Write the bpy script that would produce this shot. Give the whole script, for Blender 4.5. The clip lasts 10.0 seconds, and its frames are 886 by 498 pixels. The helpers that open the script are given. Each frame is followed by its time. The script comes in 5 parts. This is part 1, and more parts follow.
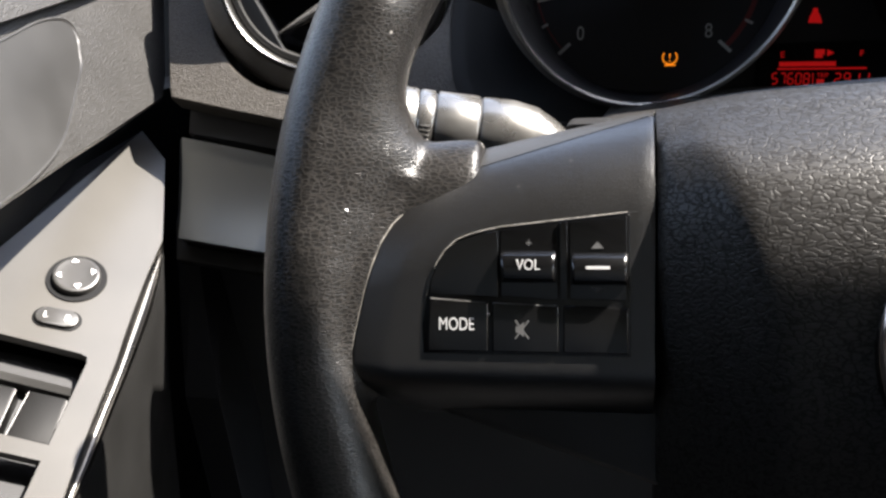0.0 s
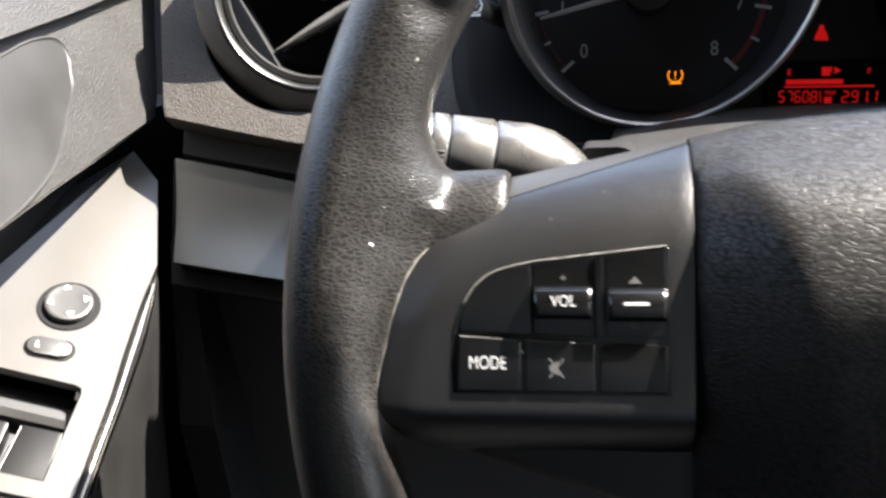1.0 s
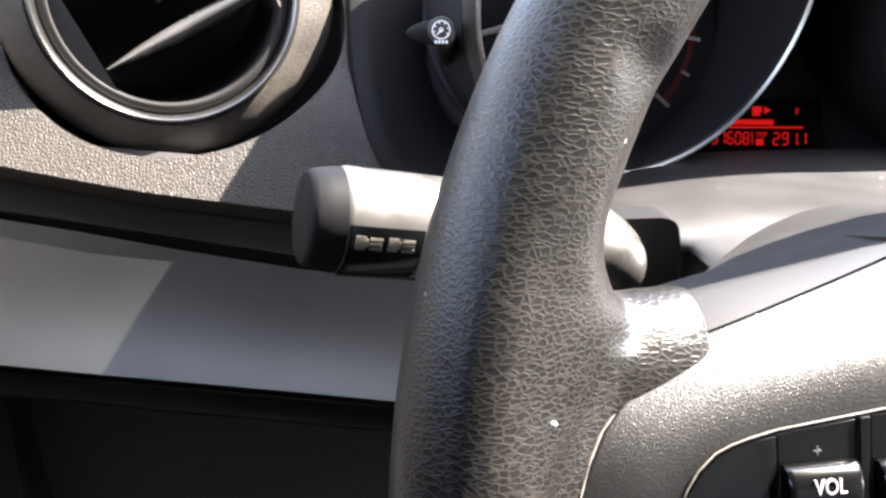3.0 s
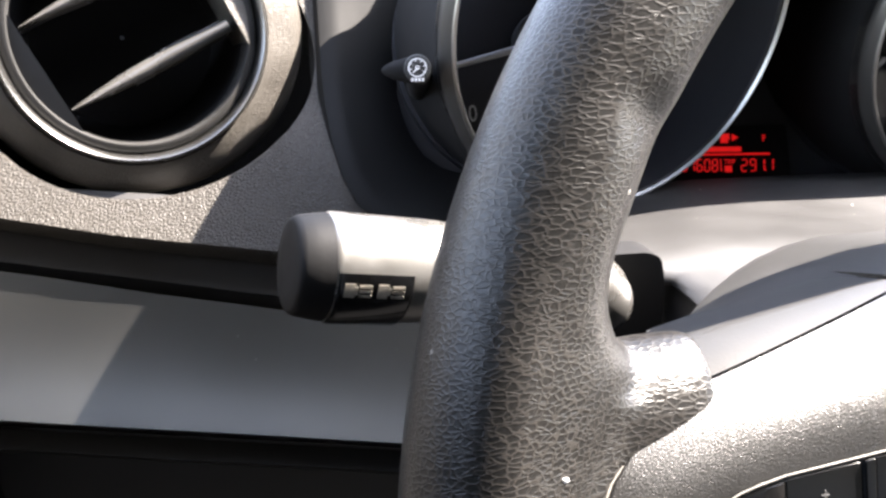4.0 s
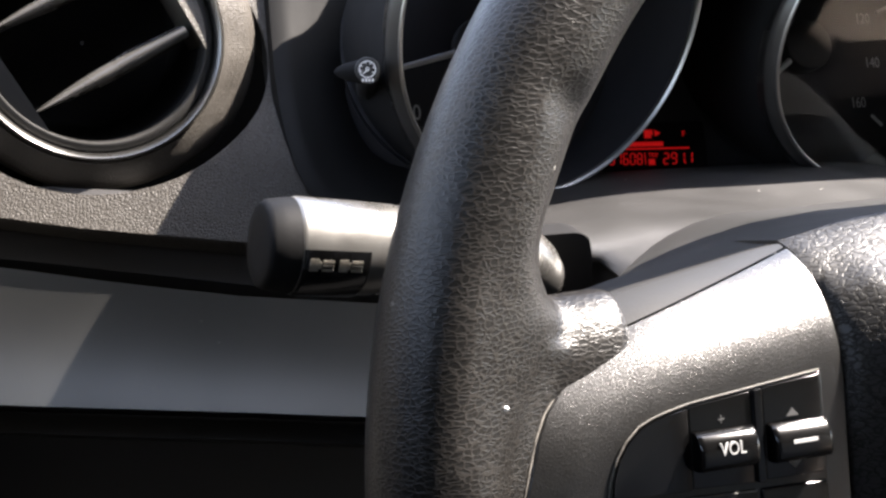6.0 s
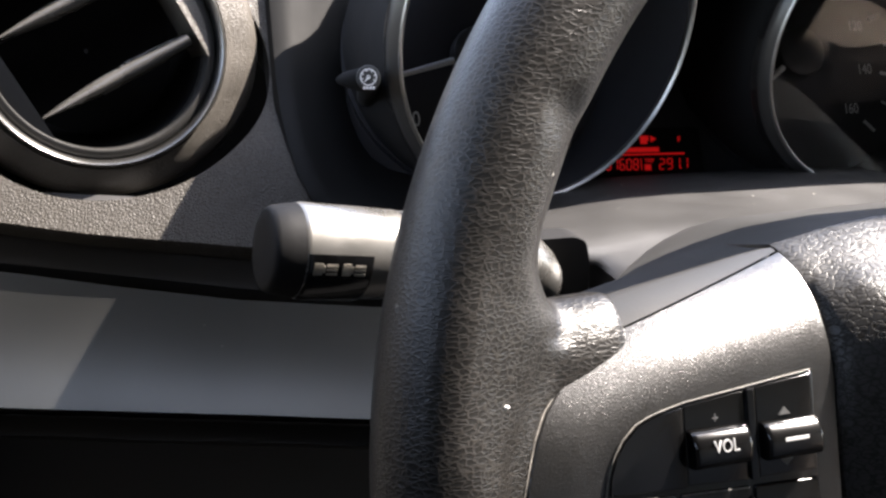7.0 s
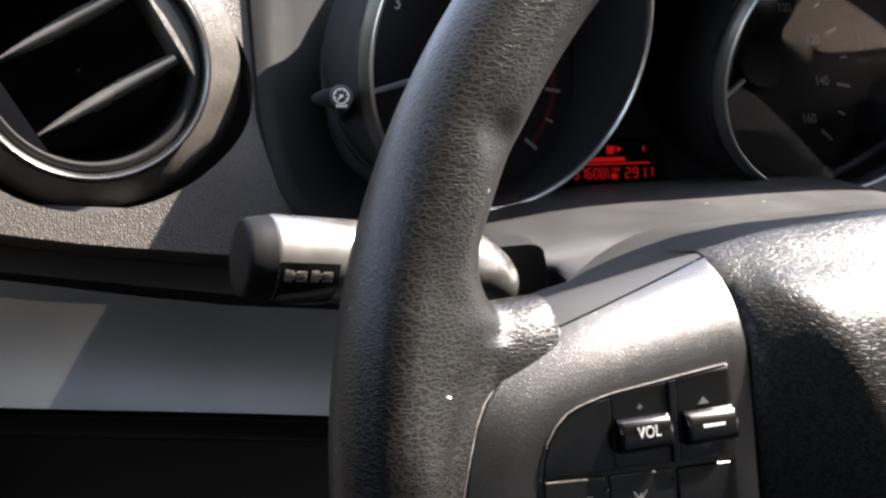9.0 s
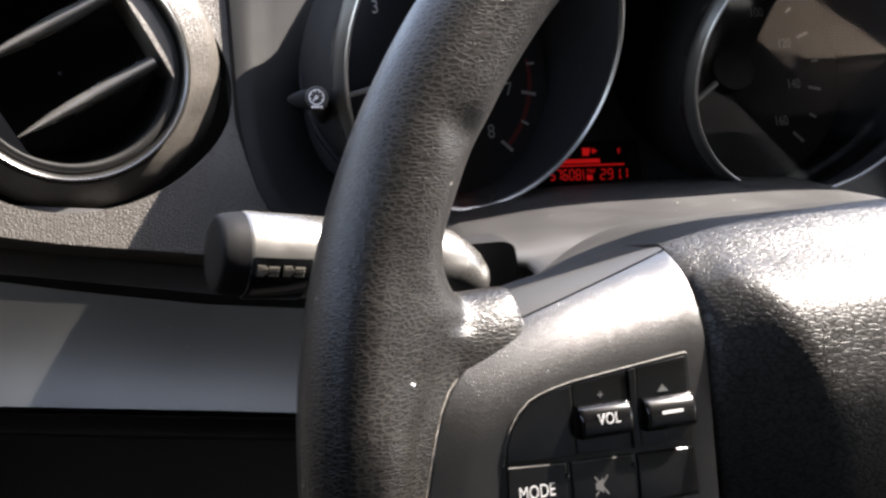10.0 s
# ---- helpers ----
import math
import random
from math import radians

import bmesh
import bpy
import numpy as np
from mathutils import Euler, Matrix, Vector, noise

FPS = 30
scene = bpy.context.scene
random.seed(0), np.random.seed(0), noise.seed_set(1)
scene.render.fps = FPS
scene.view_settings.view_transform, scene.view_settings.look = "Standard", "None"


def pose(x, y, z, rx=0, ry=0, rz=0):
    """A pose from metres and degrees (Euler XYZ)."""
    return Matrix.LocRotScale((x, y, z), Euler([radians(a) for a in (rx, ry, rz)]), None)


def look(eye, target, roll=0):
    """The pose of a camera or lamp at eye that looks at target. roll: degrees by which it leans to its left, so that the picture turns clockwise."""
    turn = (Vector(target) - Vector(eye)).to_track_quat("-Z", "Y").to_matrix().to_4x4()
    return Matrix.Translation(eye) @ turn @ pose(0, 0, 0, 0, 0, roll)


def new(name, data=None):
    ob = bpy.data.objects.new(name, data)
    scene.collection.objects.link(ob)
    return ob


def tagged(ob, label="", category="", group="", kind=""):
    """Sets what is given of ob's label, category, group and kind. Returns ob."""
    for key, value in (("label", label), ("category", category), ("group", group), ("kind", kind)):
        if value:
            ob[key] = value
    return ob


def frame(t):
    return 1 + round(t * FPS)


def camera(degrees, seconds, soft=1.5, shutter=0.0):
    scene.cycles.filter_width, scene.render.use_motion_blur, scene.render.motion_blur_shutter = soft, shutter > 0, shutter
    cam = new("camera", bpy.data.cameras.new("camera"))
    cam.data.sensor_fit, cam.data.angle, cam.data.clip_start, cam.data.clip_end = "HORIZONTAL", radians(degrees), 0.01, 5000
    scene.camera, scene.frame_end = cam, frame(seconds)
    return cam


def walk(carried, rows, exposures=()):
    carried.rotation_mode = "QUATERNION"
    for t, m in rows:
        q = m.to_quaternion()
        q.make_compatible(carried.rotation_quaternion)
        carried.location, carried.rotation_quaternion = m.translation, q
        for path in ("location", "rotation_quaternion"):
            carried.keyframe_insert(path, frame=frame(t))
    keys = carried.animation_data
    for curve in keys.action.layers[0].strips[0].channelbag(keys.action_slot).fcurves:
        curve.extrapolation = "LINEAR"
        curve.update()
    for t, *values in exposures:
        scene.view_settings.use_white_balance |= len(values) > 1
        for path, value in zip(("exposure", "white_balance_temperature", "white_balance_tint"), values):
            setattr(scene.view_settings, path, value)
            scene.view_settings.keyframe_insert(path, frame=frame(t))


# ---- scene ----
cam = camera(51.3, 10.0, soft=2.6, shutter=0.4)
PATH = [
    (0, (0.023, 0.028, 1.018), (-0.473, 1.867, 0.408), -3.6),
    (0.5, (0.024, 0.027, 1.019), (-0.469, 1.873, 0.427), -3.9),
    (1, (0.008, 0.036, 1.022), (-0.438, 1.892, 0.427), -3.6),
    (1.2, (-0.018, 0.053, 1.025), (-0.378, 1.925, 0.42), -3.0),
    (1.4, (-0.047, 0.072, 1.033), (-0.308, 1.965, 0.443), -2.5),
    (1.5, (-0.058, 0.081, 1.034), (-0.261, 1.986, 0.457), -2.2),
    (1.6, (-0.068, 0.094, 1.034), (-0.182, 2.003, 0.451), -1.3),
    (1.8, (-0.083, 0.109, 1.032), (-0.111, 2.018, 0.436), -0.7),
    (2, (-0.086, 0.114, 1.028), (-0.038, 2.02, 0.422), -0.1),
    (2.5, (-0.088, 0.112, 1.027), (0.077, 2.004, 0.401), 0.6),
    (4, (-0.098, 0.119, 1.033), (0.207, 2.009, 0.454), -0.1),
    (4.5, (-0.102, 0.113, 1.03), (0.3, 1.993, 0.477), -0.0),
    (5, (-0.107, 0.097, 1.034), (0.323, 1.966, 0.467), 0.4),
    (5.5, (-0.105, 0.093, 1.034), (0.322, 1.962, 0.464), 0.1),
    (7, (-0.108, 0.086, 1.036), (0.33, 1.956, 0.478), -0.0),
    (7.5, (-0.108, 0.085, 1.036), (0.331, 1.956, 0.48), -0.1),
    (8, (-0.109, 0.084, 1.037), (0.331, 1.954, 0.481), 0.0),
    (8.5, (-0.108, 0.081, 1.038), (0.335, 1.95, 0.481), -0.0),
    (9, (-0.102, 0.063, 1.043), (0.338, 1.935, 0.494), -0.4),
    (9.5, (-0.105, 0.054, 1.041), (0.348, 1.929, 0.509), -0.5),
    (10, (-0.098, 0.055, 1.041), (0.365, 1.926, 0.509), -0.4),
]
BASE = 2.76
EXPOSURES = [(0.0, 0.30), (0.5, 0.66), (1.0, 0.88), (1.2, 1.02), (1.4, 1.38), (1.6, 1.54), (2.0, 1.46), (2.5, 1.46), (4.0, 1.46), (4.5, 0.88), (5.0, 0.63), (5.5, 0.50), (10.0, 0.51)]
walk(cam, [(t, look(eye, target, roll)) for t, eye, target, roll in PATH], [(t, BASE + e, 6350 if t < 1.3 else 6500, 11.0 if t < 1.3 else 13.5) for t, e in EXPOSURES])

# ---- light ----
SUN = Vector((0.62, 0.03, 0.78)).normalized()
world = bpy.data.worlds.new("sky")
scene.world = world
world.use_nodes = True
_sky = world.node_tree.nodes.new("ShaderNodeTexSky")
_sky.sky_type = "NISHITA"
_sky.sun_disc = False
_sky.sun_elevation = math.asin(SUN.z)
_sky.sun_rotation = math.atan2(SUN.x, SUN.y)
_bg = world.node_tree.nodes["Background"]
_bg.inputs["Strength"].default_value = 0.135
_pale = world.node_tree.nodes.new("ShaderNodeHueSaturation")
_pale.inputs["Saturation"].default_value = 0.65
world.node_tree.links.new(_sky.outputs["Color"], _pale.inputs["Color"])
world.node_tree.links.new(_pale.outputs["Color"], _bg.inputs["Color"])
sun = new("sun", bpy.data.lights.new("sun", "SUN"))
sun.data.energy = 4.5
sun.data.angle = radians(0.5)
sun.data.color = (1.0, 0.925, 0.83)
sun.matrix_world = look((0, 0, 3), Vector((0, 0, 3)) - SUN)


# ---- materials ----
def shader(name, colour, rough=0.5, metal=0.0, spec=0.5, coat=0.0, mottle=0.12, mottle_scale=25.0, fine=900.0, fine_bump=0.0, grain="", grain_scale=400.0, grain_bump=0.0,
           stretch=(1, 1, 1), dust=0.0, rough_var=0.08, emit=0.0, distort=0.0, edge=0.40, crease=0.0, ior=1.5, ridges=False, crack=0.0):
    """A procedural surface: base colour mottled at two scales, roughness that varies, grain and fine relief."""
    m = bpy.data.materials.new(name)
    m.use_nodes = True
    nt, nodes = m.node_tree, m.node_tree.nodes
    b = nodes["Principled BSDF"]
    b.inputs["Metallic"].default_value = metal
    b.inputs["IOR"].default_value = ior
    b.inputs["Specular IOR Level"].default_value = spec
    b.inputs["Coat Weight"].default_value = coat
    b.inputs["Coat Roughness"].default_value = 0.10
    link = nt.links.new
    tc = nodes.new("ShaderNodeTexCoord")
    mp = nodes.new("ShaderNodeMapping")
    mp.inputs["Scale"].default_value = stretch
    link(tc.outputs["Object"], mp.inputs["Vector"])

    def noise_tex(scale, detail=4.0):
        n = nodes.new("ShaderNodeTexNoise")
        n.inputs["Scale"].default_value, n.inputs["Detail"].default_value = scale, detail
        link(mp.outputs["Vector"], n.inputs["Vector"])
        return n

    big, small = noise_tex(mottle_scale), noise_tex(fine, 2.0)
    add = nodes.new("ShaderNodeMath")
    add.operation = "MULTIPLY_ADD"
    add.inputs[1].default_value = 0.35
    link(small.outputs["Fac"], add.inputs[0])
    link(big.outputs["Fac"], add.inputs[2])
    ramp = nodes.new("ShaderNodeMapRange")
    ramp.inputs["From Min"].default_value, ramp.inputs["From Max"].default_value = 0.4, 0.95
    ramp.inputs["To Min"].default_value, ramp.inputs["To Max"].default_value = 1 - mottle, 1 + mottle
    link(add.outputs[0], ramp.inputs["Value"])
    tint = nodes.new("ShaderNodeVectorMath")
    tint.operation = "SCALE"
    tint.inputs[0].default_value = colour
    link(ramp.outputs["Result"], tint.inputs["Scale"])
    base = tint.outputs["Vector"]
    if dust:
        speck = nodes.new("ShaderNodeTexVoronoi")
        speck.inputs["Scale"].default_value = 160.0
        link(tc.outputs["Object"], speck.inputs["Vector"])
        cut = nodes.new("ShaderNodeMapRange")
        cut.inputs["From Min"].default_value, cut.inputs["From Max"].default_value = 0.09, 0.03
        cut.inputs["To Min"].default_value, cut.inputs["To Max"].default_value = 0.0, dust
        link(speck.outputs["Distance"], cut.inputs["Value"])
        gate = nodes.new("ShaderNodeMath")
        gate.operation = "GREATER_THAN"
        gate.inputs[1].default_value = 0.8
        sep = nodes.new("ShaderNodeSeparateColor")
        link(speck.outputs["Color"], sep.inputs["Color"])
        link(sep.outputs["Red"], gate.inputs[0])
        both = nodes.new("ShaderNodeMath")
        both.operation = "MULTIPLY"
        link(cut.outputs["Result"], both.inputs[0])
        link(gate.outputs[0], both.inputs[1])
        mix = nodes.new("ShaderNodeMix")
        mix.data_type = "RGBA"
        mix.inputs[7].default_value = (0.75, 0.72, 0.66, 1)
        link(both.outputs[0], mix.inputs[0])
        link(base, mix.inputs[6])
        base = mix.outputs[2]
    rr = nodes.new("ShaderNodeMapRange")
    rr.inputs["From Min"].default_value, rr.inputs["From Max"].default_value = 0.3, 0.7
    rr.inputs["To Min"].default_value, rr.inputs["To Max"].default_value = max(0.03, rough - rough_var), min(1, rough + rough_var)
    link(big.outputs["Fac"], rr.inputs["Value"])
    link(rr.outputs["Result"], b.inputs["Roughness"])
    normal = None
    if grain:
        v = nodes.new("ShaderNodeTexVoronoi")
        v.inputs["Scale"].default_value = grain_scale
        if grain == "wrinkle":
            v.feature = "DISTANCE_TO_EDGE"
        else:
            v.inputs["Randomness"].default_value = 0.6
        vec = mp.outputs["Vector"]
        if distort:
            warp = noise_tex(grain_scale * 0.6, 2.0)
            off = nodes.new("ShaderNodeVectorMath")
            off.operation = "MULTIPLY_ADD"
            off.inputs[1].default_value = (distort / grain_scale,) * 3
            link(warp.outputs["Color"], off.inputs[0])
            link(vec, off.inputs[2])
            vec = off.outputs["Vector"]
        link(vec, v.inputs["Vector"])
        shape = nodes.new("ShaderNodeMapRange")
        shape.interpolation_type = "SMOOTHSTEP"
        if grain == "wrinkle":
            shape.inputs["From Min"].default_value, shape.inputs["From Max"].default_value = 0.0, edge
        else:
            shape.inputs["From Min"].default_value, shape.inputs["From Max"].default_value = 0.62, 0.18
        link(v.outputs["Distance"], shape.inputs["Value"])
        if crease:
            line = nodes.new("ShaderNodeMapRange")
            line.interpolation_type = "SMOOTHSTEP"
            line.inputs["From Min"].default_value, line.inputs["From Max"].default_value = edge * 0.75, edge * 0.08
            line.inputs["To Min"].default_value, line.inputs["To Max"].default_value = 0.0, crease
            link(v.outputs["Distance"], line.inputs["Value"])
            worn = noise_tex(140.0, 3.0)
            part_worn = nodes.new("ShaderNodeMapRange")
            part_worn.inputs["From Min"].default_value, part_worn.inputs["From Max"].default_value = 0.35, 0.65
            part_worn.inputs["To Min"].default_value = 0.6
            link(worn.outputs["Fac"], part_worn.inputs["Value"])
            lay = nodes.new("ShaderNodeMath")
            lay.operation = "MULTIPLY"
            link(line.outputs["Result"], lay.inputs[0])
            link(part_worn.outputs["Result"], lay.inputs[1])
            dusty = nodes.new("ShaderNodeMix")
            dusty.data_type = "RGBA"
            dusty.inputs[7].default_value = (0.11, 0.100, 0.090, 1)
            link(lay.outputs[0], dusty.inputs[0])
            link(base, dusty.inputs[6])
            base = dusty.outputs[2]
        if crack:
            # lower gloss in the creases between glossy cells, standing in for shade in pores
            dull = nodes.new("ShaderNodeMapRange")
            dull.inputs["From Max"].default_value = edge
            dull.inputs["To Min"].default_value, dull.inputs["To Max"].default_value = spec * (1 - crack), spec
            link(v.outputs["Distance"], dull.inputs["Value"])
            link(dull.outputs["Result"], b.inputs["Specular IOR Level"])
        bump = nodes.new("ShaderNodeBump")
        bump.inputs["Strength"].default_value = 1.0
        bump.inputs["Distance"].default_value = grain_bump
        bump.invert = ridges
        link(shape.outputs["Result"], bump.inputs["Height"])
        normal = bump.outputs["Normal"]
    if fine_bump:
        bump = nodes.new("ShaderNodeBump")
        bump.inputs["Strength"].default_value = 1.0
        bump.inputs["Distance"].default_value = fine_bump
        link(small.outputs["Fac"], bump.inputs["Height"])
        if normal:
            link(normal, bump.inputs["Normal"])
        normal = bump.outputs["Normal"]
    link(base, b.inputs["Base Color"])
    if normal:
        link(normal, b.inputs["Normal"])
    if emit:
        b.inputs["Emission Color"].default_value = (*colour, 1)
        b.inputs["Emission Strength"].default_value = emit
    return m


LEATHER = shader("leather", (0.0046, 0.0042, 0.0038), 0.37, spec=0.34, grain="wrinkle", grain_scale=880, grain_bump=0.000045, stretch=(0.52, 1.18, 0.9), distort=1.3, edge=0.21, crease=0.145, ridges=True, mottle=0.15, mottle_scale=60, fine=2600, fine_bump=0.00002, rough_var=0.04, dust=0.3)
PAD = shader("airbag_vinyl", (0.0100, 0.0092, 0.0083), 0.45, spec=0.40, grain="wrinkle", grain_scale=640, grain_bump=0.00006, stretch=(0.62, 1.2, 1.0), distort=1.8, edge=0.16, crack=0.7, fine=1800, fine_bump=0.00002, rough_var=0.04)
COVER = shader("spoke_plastic", (0.0029, 0.0027, 0.0025), 0.315, spec=0.97, fine=3300, fine_bump=0.00010, rough_var=0.03, dust=0.05)
KEY = shader("gloss_black_key", (0.0021, 0.0021, 0.0022), 0.15, fine=900, mottle=0.2)
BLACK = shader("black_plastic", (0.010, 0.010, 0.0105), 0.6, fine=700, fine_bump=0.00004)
VOID = shader("matt_black", (0.010, 0.010, 0.0105), 0.9, spec=0.12)
LINING = shader("plain_dark_lining", (0.24, 0.236, 0.23), 0.8, spec=0.2)
SPOKE_BACK = shader("smooth_spoke_plastic", (0.021, 0.0205, 0.0197), 0.46, spec=0.35, fine=1800, fine_bump=0.00003, dust=0.4)
KNEE = shader("knee_plastic", (0.034, 0.033, 0.0325), 0.6, spec=0.25, fine=1500, fine_bump=0.00004)
POLISHED = shader("polished_emblem_metal", (0.30, 0.27, 0.25), 0.14, metal=1.0, mottle=0.05, rough_var=0.03)
FASCIA = shader("fascia_plastic", (0.022, 0.022, 0.025), 0.5, spec=0.2, fine=1500, fine_bump=0.00002)
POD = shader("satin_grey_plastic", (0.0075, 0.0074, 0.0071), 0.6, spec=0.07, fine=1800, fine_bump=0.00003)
TUBE = shader("satin_dial_rim", (0.038, 0.036, 0.034), 0.36, spec=0.4, fine=1800, fine_bump=0.00002)
SHROUD = shader("column_plastic", (0.0165, 0.0160, 0.0158), 0.46, fine=1800, fine_bump=0.00004, dust=1.0)
DASH = shader("pebbled_dash", (0.036, 0.0325, 0.028), 0.52, spec=0.26, grain="wrinkle", grain_scale=780, grain_bump=0.00023, distort=0.7, edge=0.26, crack=0.6, fine=1500, mottle=0.10)
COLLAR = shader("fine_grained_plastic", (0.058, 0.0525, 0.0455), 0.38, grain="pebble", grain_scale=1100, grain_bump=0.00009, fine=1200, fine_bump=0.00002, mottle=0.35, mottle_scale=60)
DOOR = shader("pebbled_door", (0.0148, 0.0140, 0.0128), 0.55, spec=0.4, grain="wrinkle", grain_scale=620, grain_bump=0.00016, distort=1.0, fine=1500, mottle=0.08)
DOOR_SMOOTH = shader("smooth_door_plastic", (0.0135, 0.0130, 0.0121), 0.5, spec=0.4, fine=1800, fine_bump=0.00003)
KNOB = shader("satin_grey_knob", (0.024, 0.023, 0.0215), 0.38, fine=1800, fine_bump=0.00002)
WINDOW_KEY = shader("dark_grey_key", (0.0050, 0.0048, 0.0045), 0.55, spec=0.15, fine=1500, fine_bump=0.00005)
BEZEL = shader("satin_bezel", (0.30, 0.295, 0.285), 0.42, metal=1.0, mottle=0.08)
SILVER = shader("silver_paint", (0.20, 0.193, 0.18), 0.30, metal=0.85, fine=2500, fine_bump=0.00002, mottle=0.10, mottle_scale=90)
CAP = shader("dull_black_cap", (0.0030, 0.0030, 0.0032), 0.6, spec=0.12, fine=700, fine_bump=0.00004)
PLATE_PAINT = shader("plate_paint", (0.069, 0.0655, 0.0595), 0.36, metal=0.45, fine=2500, fine_bump=0.00002, mottle=0.03, rough_var=0.02)
PLATE_EDGE = shader("polished_plate_edge", (0.085, 0.082, 0.077), 0.30, metal=1.0, mottle=0.05)
LOWER_DOOR = shader("lower_door_plastic", (0.0066, 0.0064, 0.0060), 0.6, spec=0.22, fine=1800, fine_bump=0.00003)
TRIM = shader("grey_satin_trim", (0.150, 0.151, 0.142), 0.30, metal=1.0, coat=0.0, fine=2000, mottle=0.03, rough_var=0.012, dust=0.15)
CHROME = shader("satin_chrome", (0.15, 0.147, 0.14), 0.30, metal=0.95, mottle=0.05)
SLAT = shader("vent_slat", (0.052, 0.050, 0.047), 0.24, spec=0.7, fine=1500)
WHITE = shader("white_print", (0.75, 0.75, 0.75), 0.6)
GREYPRINT = shader("grey_print", (0.055, 0.055, 0.055), 0.6)
KEYPRINT = shader("key_print", (0.35, 0.35, 0.35), 0.6, mottle=0.2)
DIALPRINT = shader("dial_print", (0.42, 0.42, 0.43), 0.6)
REDPRINT = shader("red_print", (0.13, 0.012, 0.012), 0.6)
RED = shader("red_display", (1.0, 0.012, 0.012), 0.5, emit=0.028)
AMBER = shader("amber_lamp", (1.0, 0.28, 0.01), 0.5, emit=0.11)
CLOTH = shader("seat_cloth", (0.30, 0.25, 0.205), 0.9, mottle=0.3, mottle_scale=8, fine=200)


def dial_glass():
    """Clear glass: see-through, with a sharp gloss that grows towards grazing."""
    m = bpy.data.materials.new("dial_glass")
    m.use_nodes = True
    nt = m.node_tree
    nt.nodes.clear()
    out, mix = nt.nodes.new("ShaderNodeOutputMaterial"), nt.nodes.new("ShaderNodeMixShader")
    clear, gloss, fres = nt.nodes.new("ShaderNodeBsdfTransparent"), nt.nodes.new("ShaderNodeBsdfGlossy"), nt.nodes.new("ShaderNodeFresnel")
    gloss.inputs["Roughness"].default_value = 0.03
    fres.inputs["IOR"].default_value = 1.2
    nt.links.new(fres.outputs[0], mix.inputs[0])
    nt.links.new(clear.outputs[0], mix.inputs[1])
    nt.links.new(gloss.outputs[0], mix.inputs[2])
    nt.links.new(mix.outputs[0], out.inputs["Surface"])
    return m


LENS = dial_glass()
HEADLINER = shader("headliner", (0.35, 0.345, 0.335), 0.9, fine=800, fine_bump=0.0002)


# ---- building helpers ----
def lean_frame(o, lean, yaw=0.0):
    """Axes of a face that looks at the driver: x right, y up along it, z out of it; its top leans away by lean degrees."""
    a, b = radians(lean), radians(yaw)
    u = Vector((math.cos(b), math.sin(b), 0))
    v = Vector((-math.sin(b), math.cos(b), 0)) * math.sin(a) + Vector((0, 0, math.cos(a)))
    n = u.cross(v)
    m = Matrix((u, v, n)).transposed().to_4x4()
    m.translation = Vector(o)
    return m


def thing(name, m, label, category, kind="", group=""):
    ob = new(name)
    ob.empty_display_size = 0.02
    ob.matrix_world = m
    return tagged(ob, label, category, group, kind)


def part(name, bm, material, parent=None, label="", smooth=40.0, m=None):
    """Links a bmesh as one mesh object under parent, in the parent's axes."""
    bmesh.ops.recalc_face_normals(bm, faces=bm.faces)
    me = bpy.data.meshes.new(name)
    bm.to_mesh(me)
    bm.free()
    me.materials.append(material)
    if smooth:
        me.polygons.foreach_set("use_smooth", [True] * len(me.polygons))
        me.set_sharp_from_angle(angle=radians(smooth))
    ob = new(name, me)
    if parent:
        ob.parent = parent
    if m is not None:
        ob.matrix_local = m
    if label:
        ob["label"] = label
    return ob


def loft(rings, close=True, caps=True, loop=False):
    """Skin between rings of equally many points."""
    bm = bmesh.new()
    vs = [[bm.verts.new(p) for p in r] for r in rings]
    n = len(rings[0])
    pairs = list(zip(vs, vs[1:])) + ([(vs[-1], vs[0])] if loop else [])
    for a, b in pairs:
        for i in range(n if close else n - 1):
            j = (i + 1) % n
            bm.faces.new((a[i], a[j], b[j], b[i]))
    if caps and close and not loop:
        bm.faces.new(vs[0])
        bm.faces.new(vs[-1])
    return bm


def prism(poly, z0, z1, bevel=0.0, segments=2):
    """A flat outline pulled from z0 to z1, with its upper edges rounded."""
    bm = bmesh.new()
    lo = [bm.verts.new((x, y, z0)) for x, y in poly]
    hi = [bm.verts.new((x, y, z1)) for x, y in poly]
    n = len(poly)
    bm.faces.new(lo)
    top = bm.faces.new(hi)
    for i in range(n):
        j = (i + 1) % n
        bm.faces.new((lo[i], lo[j], hi[j], hi[i]))
    if bevel:
        bmesh.ops.bevel(bm, geom=list(top.edges), offset=bevel, segments=segments, affect="EDGES", profile=0.5, clamp_overlap=True)
    return bm


def rounded(poly, r, steps=5):
    """The outline with its corners rounded."""
    out = []
    n = len(poly)
    for i in range(n):
        p, a, b = (Vector(poly[k % n]).to_2d() for k in (i, i - 1, i + 1))
        d1, d2 = (a - p), (b - p)
        k = min(r, d1.length * 0.45, d2.length * 0.45)
        s, e = p + d1.normalized() * k, p + d2.normalized() * k
        for j in range(steps + 1):
            t = j / steps
            q = s.lerp(p, t).lerp(p.lerp(e, t), t)
            out.append((q.x, q.y))
    return out


def circle(r, n=48, cx=0.0, cy=0.0, ry=None, start=0.0):
    return [(cx + r * math.cos(start + 2 * math.pi * i / n), cy + (ry or r) * math.sin(start + 2 * math.pi * i / n)) for i in range(n)]


